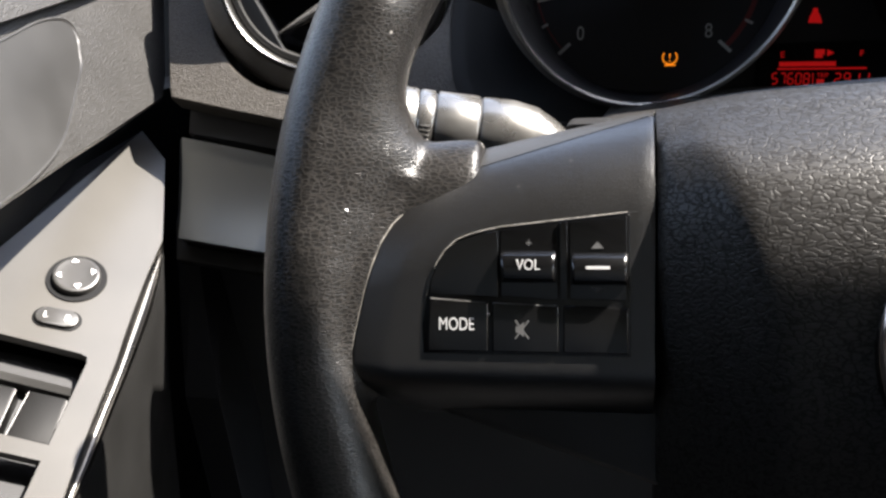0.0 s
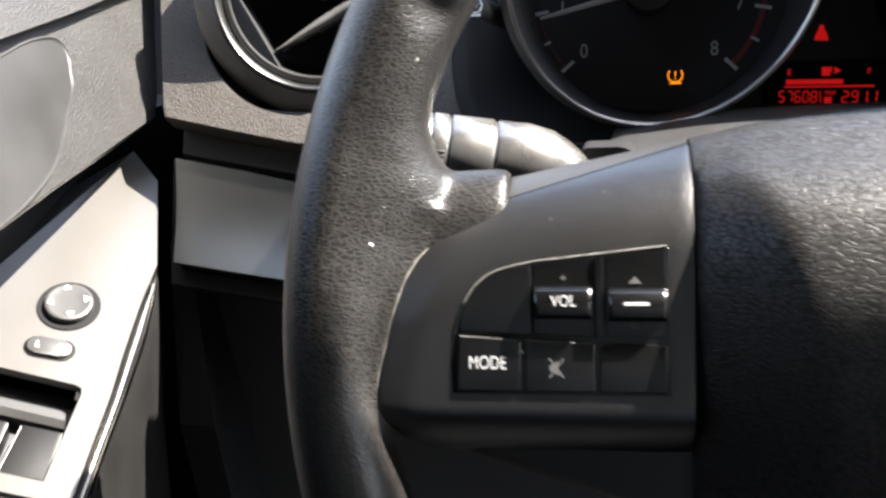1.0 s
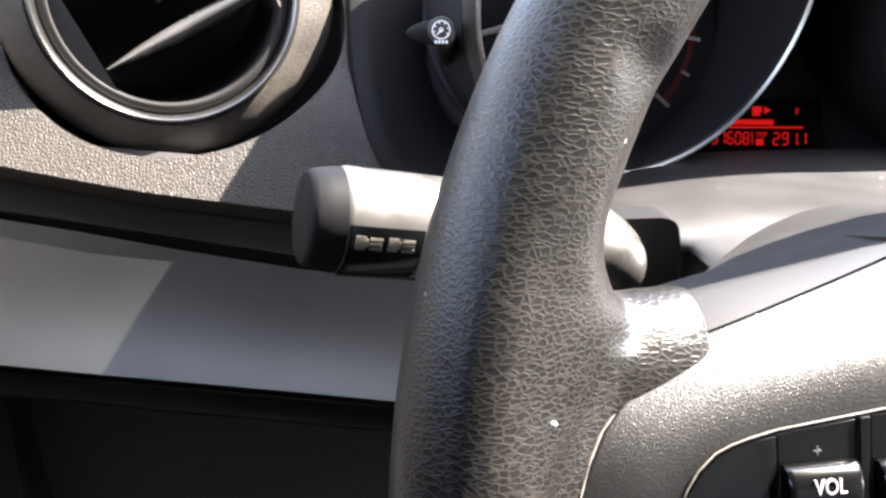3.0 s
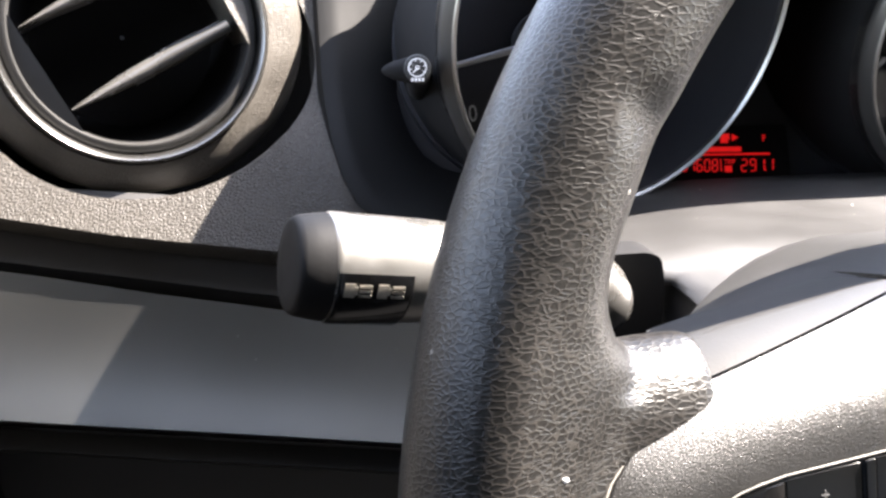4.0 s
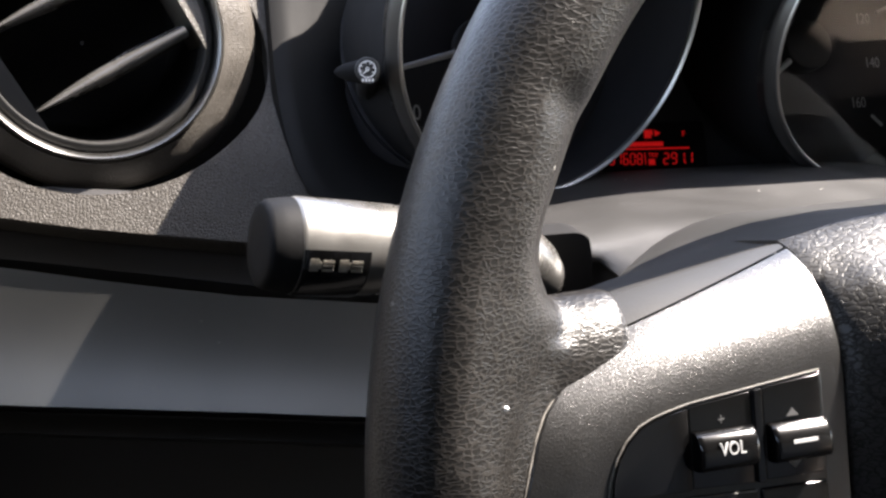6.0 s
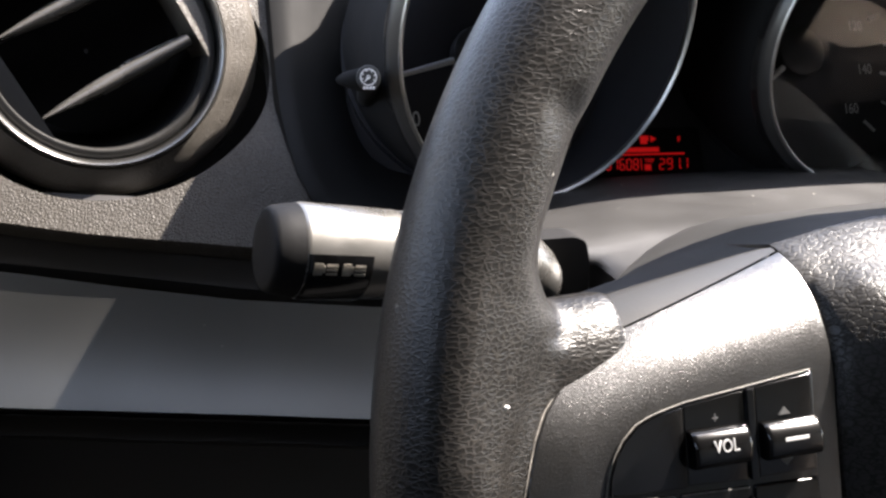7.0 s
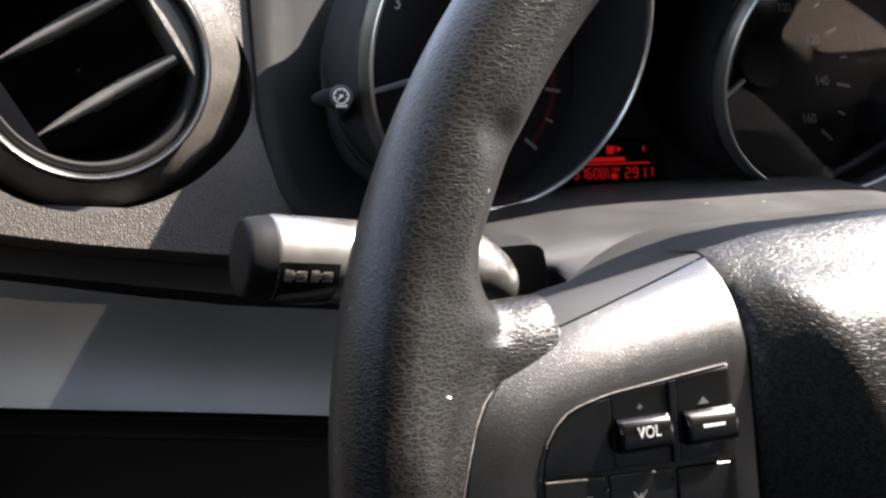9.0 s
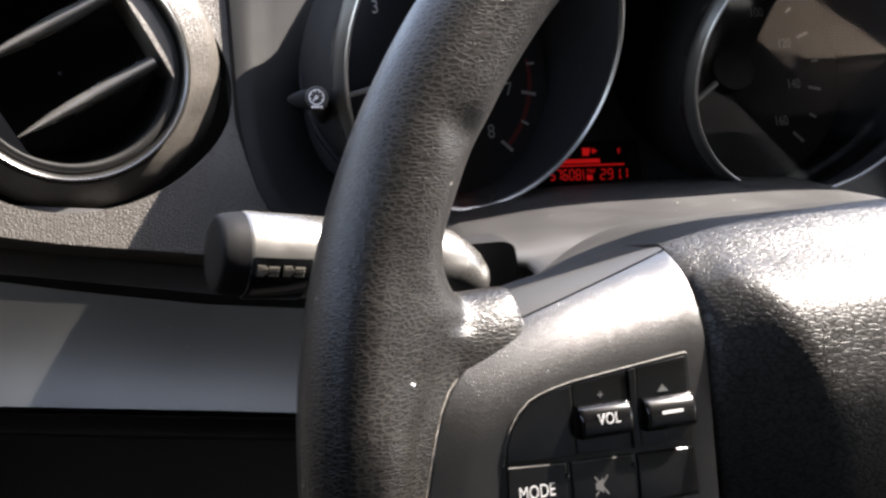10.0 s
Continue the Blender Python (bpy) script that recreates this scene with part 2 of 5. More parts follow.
def lathe(profile, n=64):
    """A ring of revolution about z from (radius, height) pairs; the profile closes on itself."""
    rings = [[(r * math.cos(2 * math.pi * i / n), r * math.sin(2 * math.pi * i / n), h) for r, h in profile] for i in range(n)]
    return loft(rings, close=True, caps=False, loop=True)


def pipe(points, r, n=8, caps=True):
    """A round bar along points."""
    pts = [Vector(p) for p in points]
    rings = []
    for i, p in enumerate(pts):
        d = (pts[min(i + 1, len(pts) - 1)] - pts[max(i - 1, 0)]).normalized()
        a = d.orthogonal().normalized() if not rings else (rings_a - d * rings_a.dot(d)).normalized()
        rings_a = a
        b = d.cross(a)
        rings.append([p + r * (math.cos(2 * math.pi * k / n) * a + math.sin(2 * math.pi * k / n) * b) for k in range(n)])
    return loft(rings, caps=caps)


def bar(x0, y0, x1, y1, z0, z1, bevel=0.0):
    return prism([(x0, y0), (x1, y0), (x1, y1), (x0, y1)], z0, z1, bevel)


def table(pairs, x):
    """Straight-line look-up."""
    if x <= pairs[0][0]:
        return pairs[0][1]
    for (a, fa), (b, fb) in zip(pairs, pairs[1:]):
        if x <= b:
            return fa + (fb - fa) * (x - a) / (b - a)
    return pairs[-1][1]


def lettering(name, text, size, x, y, z, material, parent, thick=0.0001, align="CENTER", slant=0.0, wide=1.0, turn=0.0):
    """Raised print in the built-in font, laid on the face at height z."""
    cu = bpy.data.curves.new(name, "FONT")
    cu.body, cu.size, cu.align_x, cu.align_y, cu.extrude, cu.shear = text, size, align, "CENTER", thick / 2, slant
    tmp = bpy.data.objects.new(name + "_outline", cu)
    scene.collection.objects.link(tmp)
    me = bpy.data.meshes.new_from_object(tmp.evaluated_get(bpy.context.evaluated_depsgraph_get()))
    bpy.data.objects.remove(tmp)
    bpy.data.curves.remove(cu)
    me.transform(Matrix.Translation((x, y, z)) @ Matrix.Rotation(radians(turn), 4, "Z") @ Matrix.Diagonal((wide, 1, 1, 1)))
    me.materials.clear()
    me.materials.append(material)
    ob = new(name, me)
    ob.parent = parent
    return ob


# ---- cabin that closes the place ----
def wall(name, corners, thick, material, label, category="panel"):
    """A plain panel through four corners, thick metres deep, away from the cabin."""
    a, b, c, d = (Vector(p) for p in corners)
    n = (b - a).cross(d - a).normalized() * thick
    bm = loft([[a, b, c, d], [a - n, b - n, c - n, d - n]])
    return tagged(part(name, bm, material, smooth=0), label, category, kind="structure")


wall("wall_rear", [(-0.75, -0.55, 0.3), (1.35, -0.55, 0.3), (1.35, -0.75, 1.38), (-0.75, -0.75, 1.38)], 0.04, LINING, "plain grey lining that closes the cabin behind", "wall")
wall("wall_right", [(1.30, -0.6, 0.3), (1.30, 1.0, 0.3), (1.30, 1.0, 0.86), (1.30, -0.6, 0.86)], 0.05, LINING, "plain dark lining below the far side window", "wall")
wall("floor", [(-0.75, -0.8, 0.32), (-0.75, 1.0, 0.32), (1.35, 1.0, 0.32), (1.35, -0.8, 0.32)], 0.04, VOID, "plain dark cabin floor", "floor")
wall("bulkhead", [(-0.75, 0.98, 0.3), (-0.75, 0.98, 1.0), (1.35, 0.98, 1.0), (1.35, 0.98, 0.3)], 0.04, VOID, "plain dark bulkhead behind the dashboard", "wall")
wall("ceiling", [(-0.62, -0.8, 1.38), (1.2, -0.8, 1.38), (1.2, 0.247, 1.38), (-0.62, 0.247, 1.38)], 0.04, HEADLINER, "plain pale cloth headliner", "ceiling")


def pillar(name, points, wide, deep, label):
    """A plain roof pillar or rail with rounded edges along points."""
    ring = rounded([(-wide / 2, -deep / 2), (wide / 2, -deep / 2), (wide / 2, deep / 2), (-wide / 2, deep / 2)], 0.012, 4)
    pts = [Vector(p) for p in points]
    axis = (pts[-1] - pts[0]).normalized()
    side_way = axis.cross(Vector((1, 0, 0))).normalized()
    out_way = axis.cross(side_way)
    return tagged(part(name, loft([[p + side_way * x + out_way * y for x, y in ring] for p in pts]), LINING, smooth=40), label, "pillar", kind="structure")


for tag, mid, flip, back in (("left", 0.0, 1, -0.30), ("right", 0.86, -1, -0.54)):
    pillar("pillar_front_" + tag, [(mid - flip * 0.60, 0.90, 0.96), (mid - flip * 0.53, 0.58, 1.19), (mid - flip * 0.47, 0.27, 1.385)], 0.14, 0.05, "plain lining of the windscreen pillar")
    pillar("pillar_middle_" + tag, [(mid - flip * 0.56, back, 0.90), (mid - flip * 0.54, back, 1.12), (mid - flip * 0.48, back, 1.39)], 0.16, 0.05, "plain lining of the middle door pillar")
    pillar("roof_rail_" + tag, [(mid - flip * 0.48, -0.80, 1.34), (mid - flip * 0.485, -0.2, 1.35), (mid - flip * 0.48, 0.29, 1.36)], 0.10, 0.06, "plain lining of the roof rail")
    wall("quarter_" + tag, [(mid - flip * 0.58, -0.80, 0.85), (mid - flip * 0.58, back - 0.06, 0.85), (mid - flip * 0.50, back - 0.06, 1.38), (mid - flip * 0.50, -0.80, 1.38)], 0.03, LINING, "plain lining behind the middle pillar", "wall")

# ---- dashboard: face, vent opening, strip under the instrument recess ----
DF = lean_frame((-0.136, 0.441, 0.943), 36.5)
dashboard = thing("dashboard", DF, "dark grey pebble-grained plastic dashboard", "dashboard", kind="structure")
VENT_U, VENT_V, VENT_R = -0.0192, 0.0778, 0.0620


def vent_radius(a):
    """The opening round the vent is a little wider on its inboard side."""
    return VENT_R + 0.0042 * max(0.0, math.cos(a)) ** 2


# outline round the vent, in the face's own axes
EDGE = [(0.049, 0.19), (0.049, 0.07), (0.0495, 0.05), (0.0525, 0.034), (0.058, 0.018), (0.064, 0.008), (0.058, -0.0122), (0.018, -0.0055), (-0.027, 0.002), (-0.062, 0.0095), (-0.0935, 0.0165),
        (-0.0955, 0.022), (-0.1035, 0.058), (-0.1115, 0.095), (-0.13, 0.19)]


def ease(x):
    x = max(0.0, min(1.0, x))
    return x * x * (3 - 2 * x)


def bend(u, v):
    """How far the face falls back beside the instrument recess."""
    return -0.008 * ease((u - 0.022) / 0.026) * ease((v - 0.022) / 0.045)


def ray_edge(ang):
    d = Vector((math.cos(ang), math.sin(ang)))
    o = Vector((VENT_U, VENT_V))
    best = None
    for p, q in zip(EDGE, EDGE[1:] + EDGE[:1]):
        p, q = Vector(p), Vector(q)
        e = q - p
        den = d.x * e.y - d.y * e.x
        if abs(den) < 1e-12:
            continue
        k = ((p.x - o.x) * e.y - (p.y - o.y) * e.x) / den
        s = ((p.x - o.x) * d.y - (p.y - o.y) * d.x) / den
        if k > 0 and -1e-4 <= s <= 1 + 1e-4 and (best is None or k < best):
            best = k
    return o + d * best


def dash_face():
    angs = sorted([2 * math.pi * i / 160 for i in range(160)] + [math.atan2(y - VENT_V, x - VENT_U) % (2 * math.pi) for x, y in EDGE])
    rings = []
    for a in angs:
        o = Vector((VENT_U, VENT_V))
        inner = o + Vector((math.cos(a), math.sin(a))) * vent_radius(a)
        outer = ray_edge(a)
        r = [(inner.x, inner.y, -0.0014)] + [(q.x, q.y, -0.0014 + 0.0014 * math.sin(radians(w))) for w in (30, 60, 80) for q in (inner.lerp(outer, min(0.02, 0.0014 * (1 - math.cos(radians(w))) / (outer - inner).length)),)]
        for k in (0.03, 0.1, 0.3, 0.55, 0.8, 0.97):
            p = inner.lerp(outer, k)
            r.append((p.x, p.y, 0.0))
        r += [(outer.x, outer.y, -0.001), (outer.x, outer.y, -0.012)]
        rings.append([(x, y, z + bend(x, y)) for x, y, z in r])
    return loft(rings, close=False, caps=False, loop=True)


part("face", dash_face(), DASH, dashboard)


def opening_ring(grow, h):
    ring = []
    for i in range(96):
        a = 2 * math.pi * i / 96
        r = vent_radius(a)
        ring.append((VENT_U + (r + grow) * math.cos(a), VENT_V + (r + grow) * math.sin(a), h + bend(VENT_U + r * math.cos(a), VENT_V + r * math.sin(a))))
    return ring


part("vent_opening", loft([opening_ring(0.0001, -0.0010), opening_ring(0.0001, -0.010), opening_ring(0.006, -0.05)], caps=False), VOID, dashboard, "black wall of the vent opening")
part("lower_strip", prism([(0.064, 0.008), (0.10, 0.0), (0.17, -0.006), (0.17, -0.032), (0.10, -0.020), (0.058, -0.0122)], -0.012, 0.0, 0.001), DASH, dashboard)

# recess that carries the instruments: a sloping wall from the dash edge down to the fascia
def recess_wall():
    """The curved wall from the dash edge in to the dials."""
    top = [(-0.0868, z) for z in (1.16, 1.09, 1.04, 1.01, 0.995)] + [(-0.0862, 0.984), (-0.0845, 0.972), (-0.0815, 0.961), (-0.077, 0.952), (-0.070, 0.9455), (-0.060, 0.942), (-0.03, 0.938), (0.02, 0.935)]
    rings = []
    for x, z in top:
        y = 0.441 + 0.74 * (z - 0.943) - 0.0015
        y += 0.0065 * ease(((z - 0.943) / 0.804 - 0.022) / 0.045)
        room = max(0.003, 0.4950 + 0.4245 * (z - 0.9775) - y)
        row = [(x - 0.004, y + 0.010, z), (x - 0.001, y + 0.0035, z)]
        for k in range(9):
            s = k / 8
            inx = (0.030 + 0.012 * max(0.0, min(1.0, (z - 0.99) / 0.04))) * s
            up = 0.012 * s * max(0.0, min(1.0, (0.99 - z) / 0.05))
            deep = min(0.048, room) * (s ** 1.5)
            row.append((x + inx, y + deep - 0.002 * math.sin(math.pi * min(1, s * 3)), z + up))
        rings.append(row)
    return loft(rings, close=False, caps=False)


cluster = thing("instrument_cluster", lean_frame((0.0045, 0.4915, 0.9775), 23), "black instrument cluster with two round dials and a red display", "instrument cluster")
CI = cluster.matrix_world.inverted()
bm = recess_wall()
bm.transform(CI)
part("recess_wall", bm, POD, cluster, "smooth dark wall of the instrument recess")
part("fascia", prism(rounded([(-0.062, -0.075), (0.29, -0.075), (0.29, 0.13), (-0.062, 0.13)], 0.02), -0.012, -0.004, 0.001), FASCIA, cluster)

# ---- dials ----
DIAL_C = ((0.0005, 0.027), (0.1635, 0.0245))
TICK_R = 0.0525


def dial(name, cx, cy, lip, lean, yaw, ra, rb, label, glass_lean):
    """A recessed dial: face, printed scale, needle, hub and the tube with its bright lip."""
    face = part(name, prism(circle(0.062, 72, cx, cy), -0.0045, 0.0006), FASCIA, cluster, label)
    lm = CI @ lean_frame(lip, lean, yaw)
    inn = []
    n = 96
    tube_rings, skirt_rings, lip_rings = [], [], []
    for i in range(n):
        a = 2 * math.pi * i / n
        c, s = math.cos(a), math.sin(a)
        p = [lm @ Vector(((ra + d) * c, (rb + d) * s, h)) for d, h in ((0.0, 0.0), (0.0006, 0.0010), (0.0013, 0.0008), (0.0046, -0.0042))]
        axis = CI.to_3x3() @ Vector((-0.003, 0.098, -0.008))
        back_o, back_i = p[3] + axis, p[0] + axis
        lip_out = p[2].lerp(p[3], 0.6) + (p[2] - p[0]) * 0.35
        tube_rings.append([back_i, back_i.lerp(p[0], 0.5), p[0].lerp(back_i, 0.03)])
        skirt_rings.append([p[3], p[3].lerp(back_o, 0.5), back_o])
        lip_rings.append([p[2].lerp(p[3], 0.12), lip_out, p[3], p[3].lerp(back_o, 0.05)])
        inn.append([p[0].lerp(back_i, 0.03), p[0], p[1], p[2], p[2].lerp(p[3], 0.14)])
    part("tube", loft(tube_rings, close=False, caps=False, loop=True), FASCIA, cluster, "dark inner tube round the dial")
    part("tube", loft(skirt_rings, close=False, caps=False, loop=True), VOID, cluster, "black outer wall of the dial tube")
    part("dial_rim", loft(lip_rings, close=False, caps=False, loop=True), TUBE, cluster, "satin grey rim of the dial")
    part("bezel", loft(inn, close=True, caps=False, loop=True), BEZEL, cluster, "thin bright ring round the dial")
    if glass_lean is None:
        return face
    gm = CI @ lean_frame(lip, glass_lean, yaw + 4.0)
    glass = loft([[gm @ Vector(((ra + 0.0005) * math.cos(2 * math.pi * i / n), (rb + 0.0005) * math.sin(2 * math.pi * i / n), h)) for i in range(n)] for h in (-0.010, -0.0095)])
    pane = part("dial_glass", glass, LENS, cluster, "clear dial glass", smooth=0)
    pane.visible_shadow = False
    return face


def tick(parent, cx, cy, ang, r0, r1, w, material):
    a = radians(ang)
    d, s = Vector((math.cos(a), math.sin(a))), Vector((-math.sin(a), math.cos(a)))
    c = Vector((cx, cy))
    q = [c + d * r0 + s * w / 2, c + d * r0 - s * w / 2, c + d * r1 - s * w / 2, c + d * r1 + s * w / 2]
    part("scale_mark", prism([(p.x, p.y) for p in q], 0.0006, 0.0009), material, parent)


def arc_band(cx, cy, a0, a1, r0, r1, n=24):
    pts = [(cx + r1 * math.cos(radians(a0 + (a1 - a0) * i / n)), cy + r1 * math.sin(radians(a0 + (a1 - a0) * i / n))) for i in range(n + 1)]
    pts += [(cx + r0 * math.cos(radians(a1 + (a0 - a1) * i / n)), cy + r0 * math.sin(radians(a1 + (a0 - a1) * i / n))) for i in range(n + 1)]
    return pts


def needle(parent, cx, cy, ang, r0, r1, name="needle"):
    a = radians(ang)
    m = Matrix.Translation((cx, cy, 0.006)) @ Matrix.Rotation(a, 4, "Z")
    bm = loft([[(x, -w, -0.0006), (x, w, -0.0006), (x, w * 0.4, 0.0008), (x, -w * 0.4, 0.0008)] for x, w in ((r0, 0.0016), (r0 + (r1 - r0) * 0.8, 0.0011), (r1, 0.0006))])
    bm.transform(m)
    part(name, bm, DIALPRINT, parent, "pale needle")
    hub = prism(circle(0.0125, 32, cx, cy), 0.0006, 0.0085, 0.002)
    part("hub", hub, BLACK, parent)


(tx, ty), (sx, sy) = DIAL_C
tacho = dial("tachometer", tx, ty, (0.0122, 0.4159, 1.0172), -13.6, 12.4, 0.0613, 0.0672, "round black dial face with pale numerals up to eight", None)
STEP = 33.5
for k in range(0, 17):
    ang = 223.0 - STEP * k / 2
    if k % 2 == 0:
        tick(tacho, tx, ty, ang, TICK_R - 0.004, TICK_R + 0.0035, 0.0016, DIALPRINT)
        a = radians(ang)
        lettering("numeral", str(k // 2), 0.0098, tx + 0.0418 * math.cos(a), ty + 0.0418 * math.sin(a), 0.0008, DIALPRINT, tacho, wide=0.8)
    else:
        tick(tacho, tx, ty, ang, TICK_R - 0.0005, TICK_R + 0.0035, 0.0012, DIALPRINT)
part("red_zone", prism(arc_band(tx, ty, -44.0, 8.0, TICK_R - 0.0012, TICK_R + 0.0012), 0.0006, 0.0008), REDPRINT, tacho, "dark red band along the scale")
part("rim_line", prism(arc_band(tx, ty, 224.0, 190.0, TICK_R + 0.0002, TICK_R + 0.0008), 0.0006, 0.0008), REDPRINT, tacho)
needle(tacho, tx, ty, 194.0, 0.010, 0.053)

speedo = dial("speedometer", sx, sy, (0.176, 0.426, 1.0085), -13.6, 0.0, 0.0655, 0.0635, "round black dial face with dim numerals up to one hundred and sixty", -12.3)
for k in range(0, 17):
    ang = 223.0 - STEP * k / 2
    tick(speedo, sx, sy, ang, TICK_R - (0.004 if k % 2 == 0 else 0.0005), TICK_R + 0.0035, 0.0016 if k % 2 == 0 else 0.0012, DIALPRINT)
    if k % 2 == 0:
        a = radians(ang)
        lettering("numeral", str(k * 10), 0.0075, sx + 0.0395 * math.cos(a), sy + 0.0395 * math.sin(a), 0.0008, DIALPRINT, speedo, wide=0.75)
needle(speedo, sx, sy, 216.0, 0.010, 0.050)

# ---- red display between the dials ----
display = part("display", prism(rounded([(0.052, -0.032), (0.108, -0.032), (0.108, -0.009), (0.052, -0.009)], 0.002), -0.004, -0.0015), VOID, cluster, "dark display with red figures")
ZL = -0.0012
lettering("display_letter", "E", 0.0040, 0.0632, -0.0145, ZL, RED, display)
lettering("display_letter", "F", 0.0040, 0.0972, -0.0150, ZL, RED, display)
part("fuel_bar", prism([(0.0618, -0.0200), (0.0862, -0.0205), (0.0862, -0.0183), (0.0618, -0.0178)], ZL, ZL + 0.0002), RED, display)
part("fuel_line", prism([(0.0610, -0.0215), (0.0992, -0.0222), (0.0992, -0.0214), (0.0610, -0.0207)], ZL, ZL + 0.0002), RED, display)
part("pump_symbol", prism([(0.0772, -0.0165), (0.0806, -0.0165), (0.0806, -0.0150), (0.0815, -0.0150), (0.0815, -0.0125), (0.0772, -0.0125)], ZL, ZL + 0.0002), RED, display)
part("arrow_symbol", prism([(0.0825, -0.0158), (0.0855, -0.0142), (0.0825, -0.0126)], ZL, ZL + 0.0002), RED, display)

SEGMENTS = {"0": "abcdef", "1": "bc", "2": "abged", "5": "afgcd", "6": "afgedc", "7": "abc", "8": "abcdefg", "9": "abcfgd"}


def digit(ch, x, y, w, h):
    """A seven-segment figure, each lit segment a slanted bar."""
    t = 0.00055
    place = {"a": (0, h, w, h), "d": (0, 0, w, 0), "g": (0, h / 2, w, h / 2), "f": (0, h / 2, 0, h), "e": (0, 0, 0, h / 2), "b": (w, h / 2, w, h), "c": (w, 0, w, h / 2)}
    bm = bmesh.new()
    for s in SEGMENTS[ch]:
        x0, y0, x1, y1 = place[s]
        g = 0.00025
        if y0 == y1:
            q = [(x0 + g, y0 - t / 2), (x1 - g, y0 - t / 2), (x1 - g, y0 + t / 2), (x0 + g, y0 + t / 2)]
        else:
            q = [(x0 - t / 2, y0 + g), (x0 + t / 2, y0 + g), (x0 + t / 2, y1 - g), (x0 - t / 2, y1 - g)]
        lo = [bm.verts.new((x + px + 0.1 * py, y + py, ZL)) for px, py in q]
        hi = [bm.verts.new((x + px + 0.1 * py, y + py, ZL + 0.0002)) for px, py in q]
        bm.faces.new(hi)
        bm.faces.new(lo)
        for i in range(4):
            j = (i + 1) % 4
            bm.faces.new((lo[i], lo[j], hi[j], hi[i]))
    part("display_digit", bm, RED, display)


for i, ch in enumerate("57608"):
    digit(ch, 0.0585 + 0.00345 * i, -0.0281 - 0.00012 * i, 0.0022, 0.0050)
for i, ch in enumerate("2911"):
    digit(ch, 0.0855 + 0.0040 * i, -0.0290, 0.0024, 0.0050)
part("display_point", bar(0.0961, -0.0292, 0.0967, -0.0286, ZL, ZL + 0.0002), RED, display)
part("display_divider", bar(0.0762, -0.0288, 0.0766, -0.0234, ZL, ZL + 0.0002), RED, display)
lettering("display_letter", "TRIP", 0.0030, 0.0806, -0.0247, ZL, RED, display, wide=0.85)
part("display_mark", bar(0.0780, -0.0292, 0.0812, -0.0264, ZL, ZL + 0.0002), RED, display)

# warning lamps
belt = part("seat_belt_lamp", prism([(0.0745, 0.0012), (0.0805, 0.0008), (0.0800, 0.0035), (0.0788, 0.0060), (0.0786, 0.0078), (0.0768, 0.0080), (0.0764, 0.0062), (0.0752, 0.0040)], -0.004, -0.0034), RED, cluster, "lit red seat belt lamp")
lamp = part("tyre_lamp", prism(arc_band(0.0125, -0.0145, 140, 400, 0.0030, 0.0036, 30), 0.0006, 0.0009), AMBER, tacho, "lit amber tyre pressure lamp")
part("lamp_foot", bar(0.0100, -0.0186, 0.0152, -0.0180, 0.0006, 0.0009), AMBER, tacho)
lettering("lamp_sign", "!", 0.0058, 0.0125, -0.0148, 0.0007, AMBER, tacho)

# hood over the dials
def hood():
    rings = []
    for y in (0.412, 0.416, 0.43, 0.46, 0.488, 0.508, 0.56, 0.62):
        edge = 1.0456 + 0.175 * (y - 0.42) - (0.003 if y < 0.414 else 0.0)
        left = HOOD_L + 0.026 * max(0.0, min(1.0, (y - 0.488) / 0.02))
        prof = [(left + (0.012 - left) * k / 12, edge + 0.050 * (1 - (1 - k / 12) ** 1.35)) for k in range(13)]
        prof += [(0.045, edge + 0.046), (0.075, edge + 0.032), (0.094, edge + 0.026), (0.115, edge + 0.034), (0.145, edge + 0.046), (0.176, edge + 0.050), (0.215, edge + 0.042), (0.245, edge + 0.015), (0.262, edge - 0.02)]
        row = [(x, y, z) for x, z in prof]
        low = [(x + (0.09 - x) * 0.03, y + 0.001, z - 0.0035) for x, y, z in reversed(row)]
        rings.append(row + low)
    return loft(rings)


HOOD_L = -0.050
bm = hood()
bm.transform(CI)
part("hood", bm, BLACK, cluster, "dark hood over the dials")

# ---- dimmer knob on the recess wall ----
dimmer = thing("dimmer_knob", lean_frame((-0.0604, 0.400, 1.0047), 12, -8) @ Matrix.Scale(0.68, 4), "black dimmer knob with a white dial symbol", "knob")
part("stub", loft([[(x, y, h) for x, y in circle(r, 24)] for r, h in ((0.0062, -0.105), (0.0062, -0.002), (0.0056, -0.0004), (0.0046, 0.0))]), BLACK, dimmer)
part("symbol_ring", lathe([(0.0037, 0.0), (0.0042, 0.0), (0.0042, 0.0002), (0.0037, 0.0002)], 40), WHITE, dimmer)
for ang in (-30, 15, 60, 105, 150, 195):
    a = radians(ang)
    d, s = Vector((math.cos(a), math.sin(a))), Vector((-math.sin(a), math.cos(a)))
    q = [d * 0.0027 + s * 0.0002, d * 0.0027 - s * 0.0002, d * 0.0037 - s * 0.0002, d * 0.0037 + s * 0.0002]
    part("symbol_tick", prism([(p.x, p.y) for p in q], 0.0, 0.0002), WHITE, dimmer)
part("symbol_pointer", prism([(-0.0022, -0.0020), (-0.0018, -0.0024), (0.0004, -0.0002), (0.0000, 0.0002)], 0.0, 0.0002), WHITE, dimmer)
part("symbol_hub", lathe([(0.0006, 0.0), (0.0010, 0.0), (0.0010, 0.0002), (0.0006, 0.0002)], 20), WHITE, dimmer)
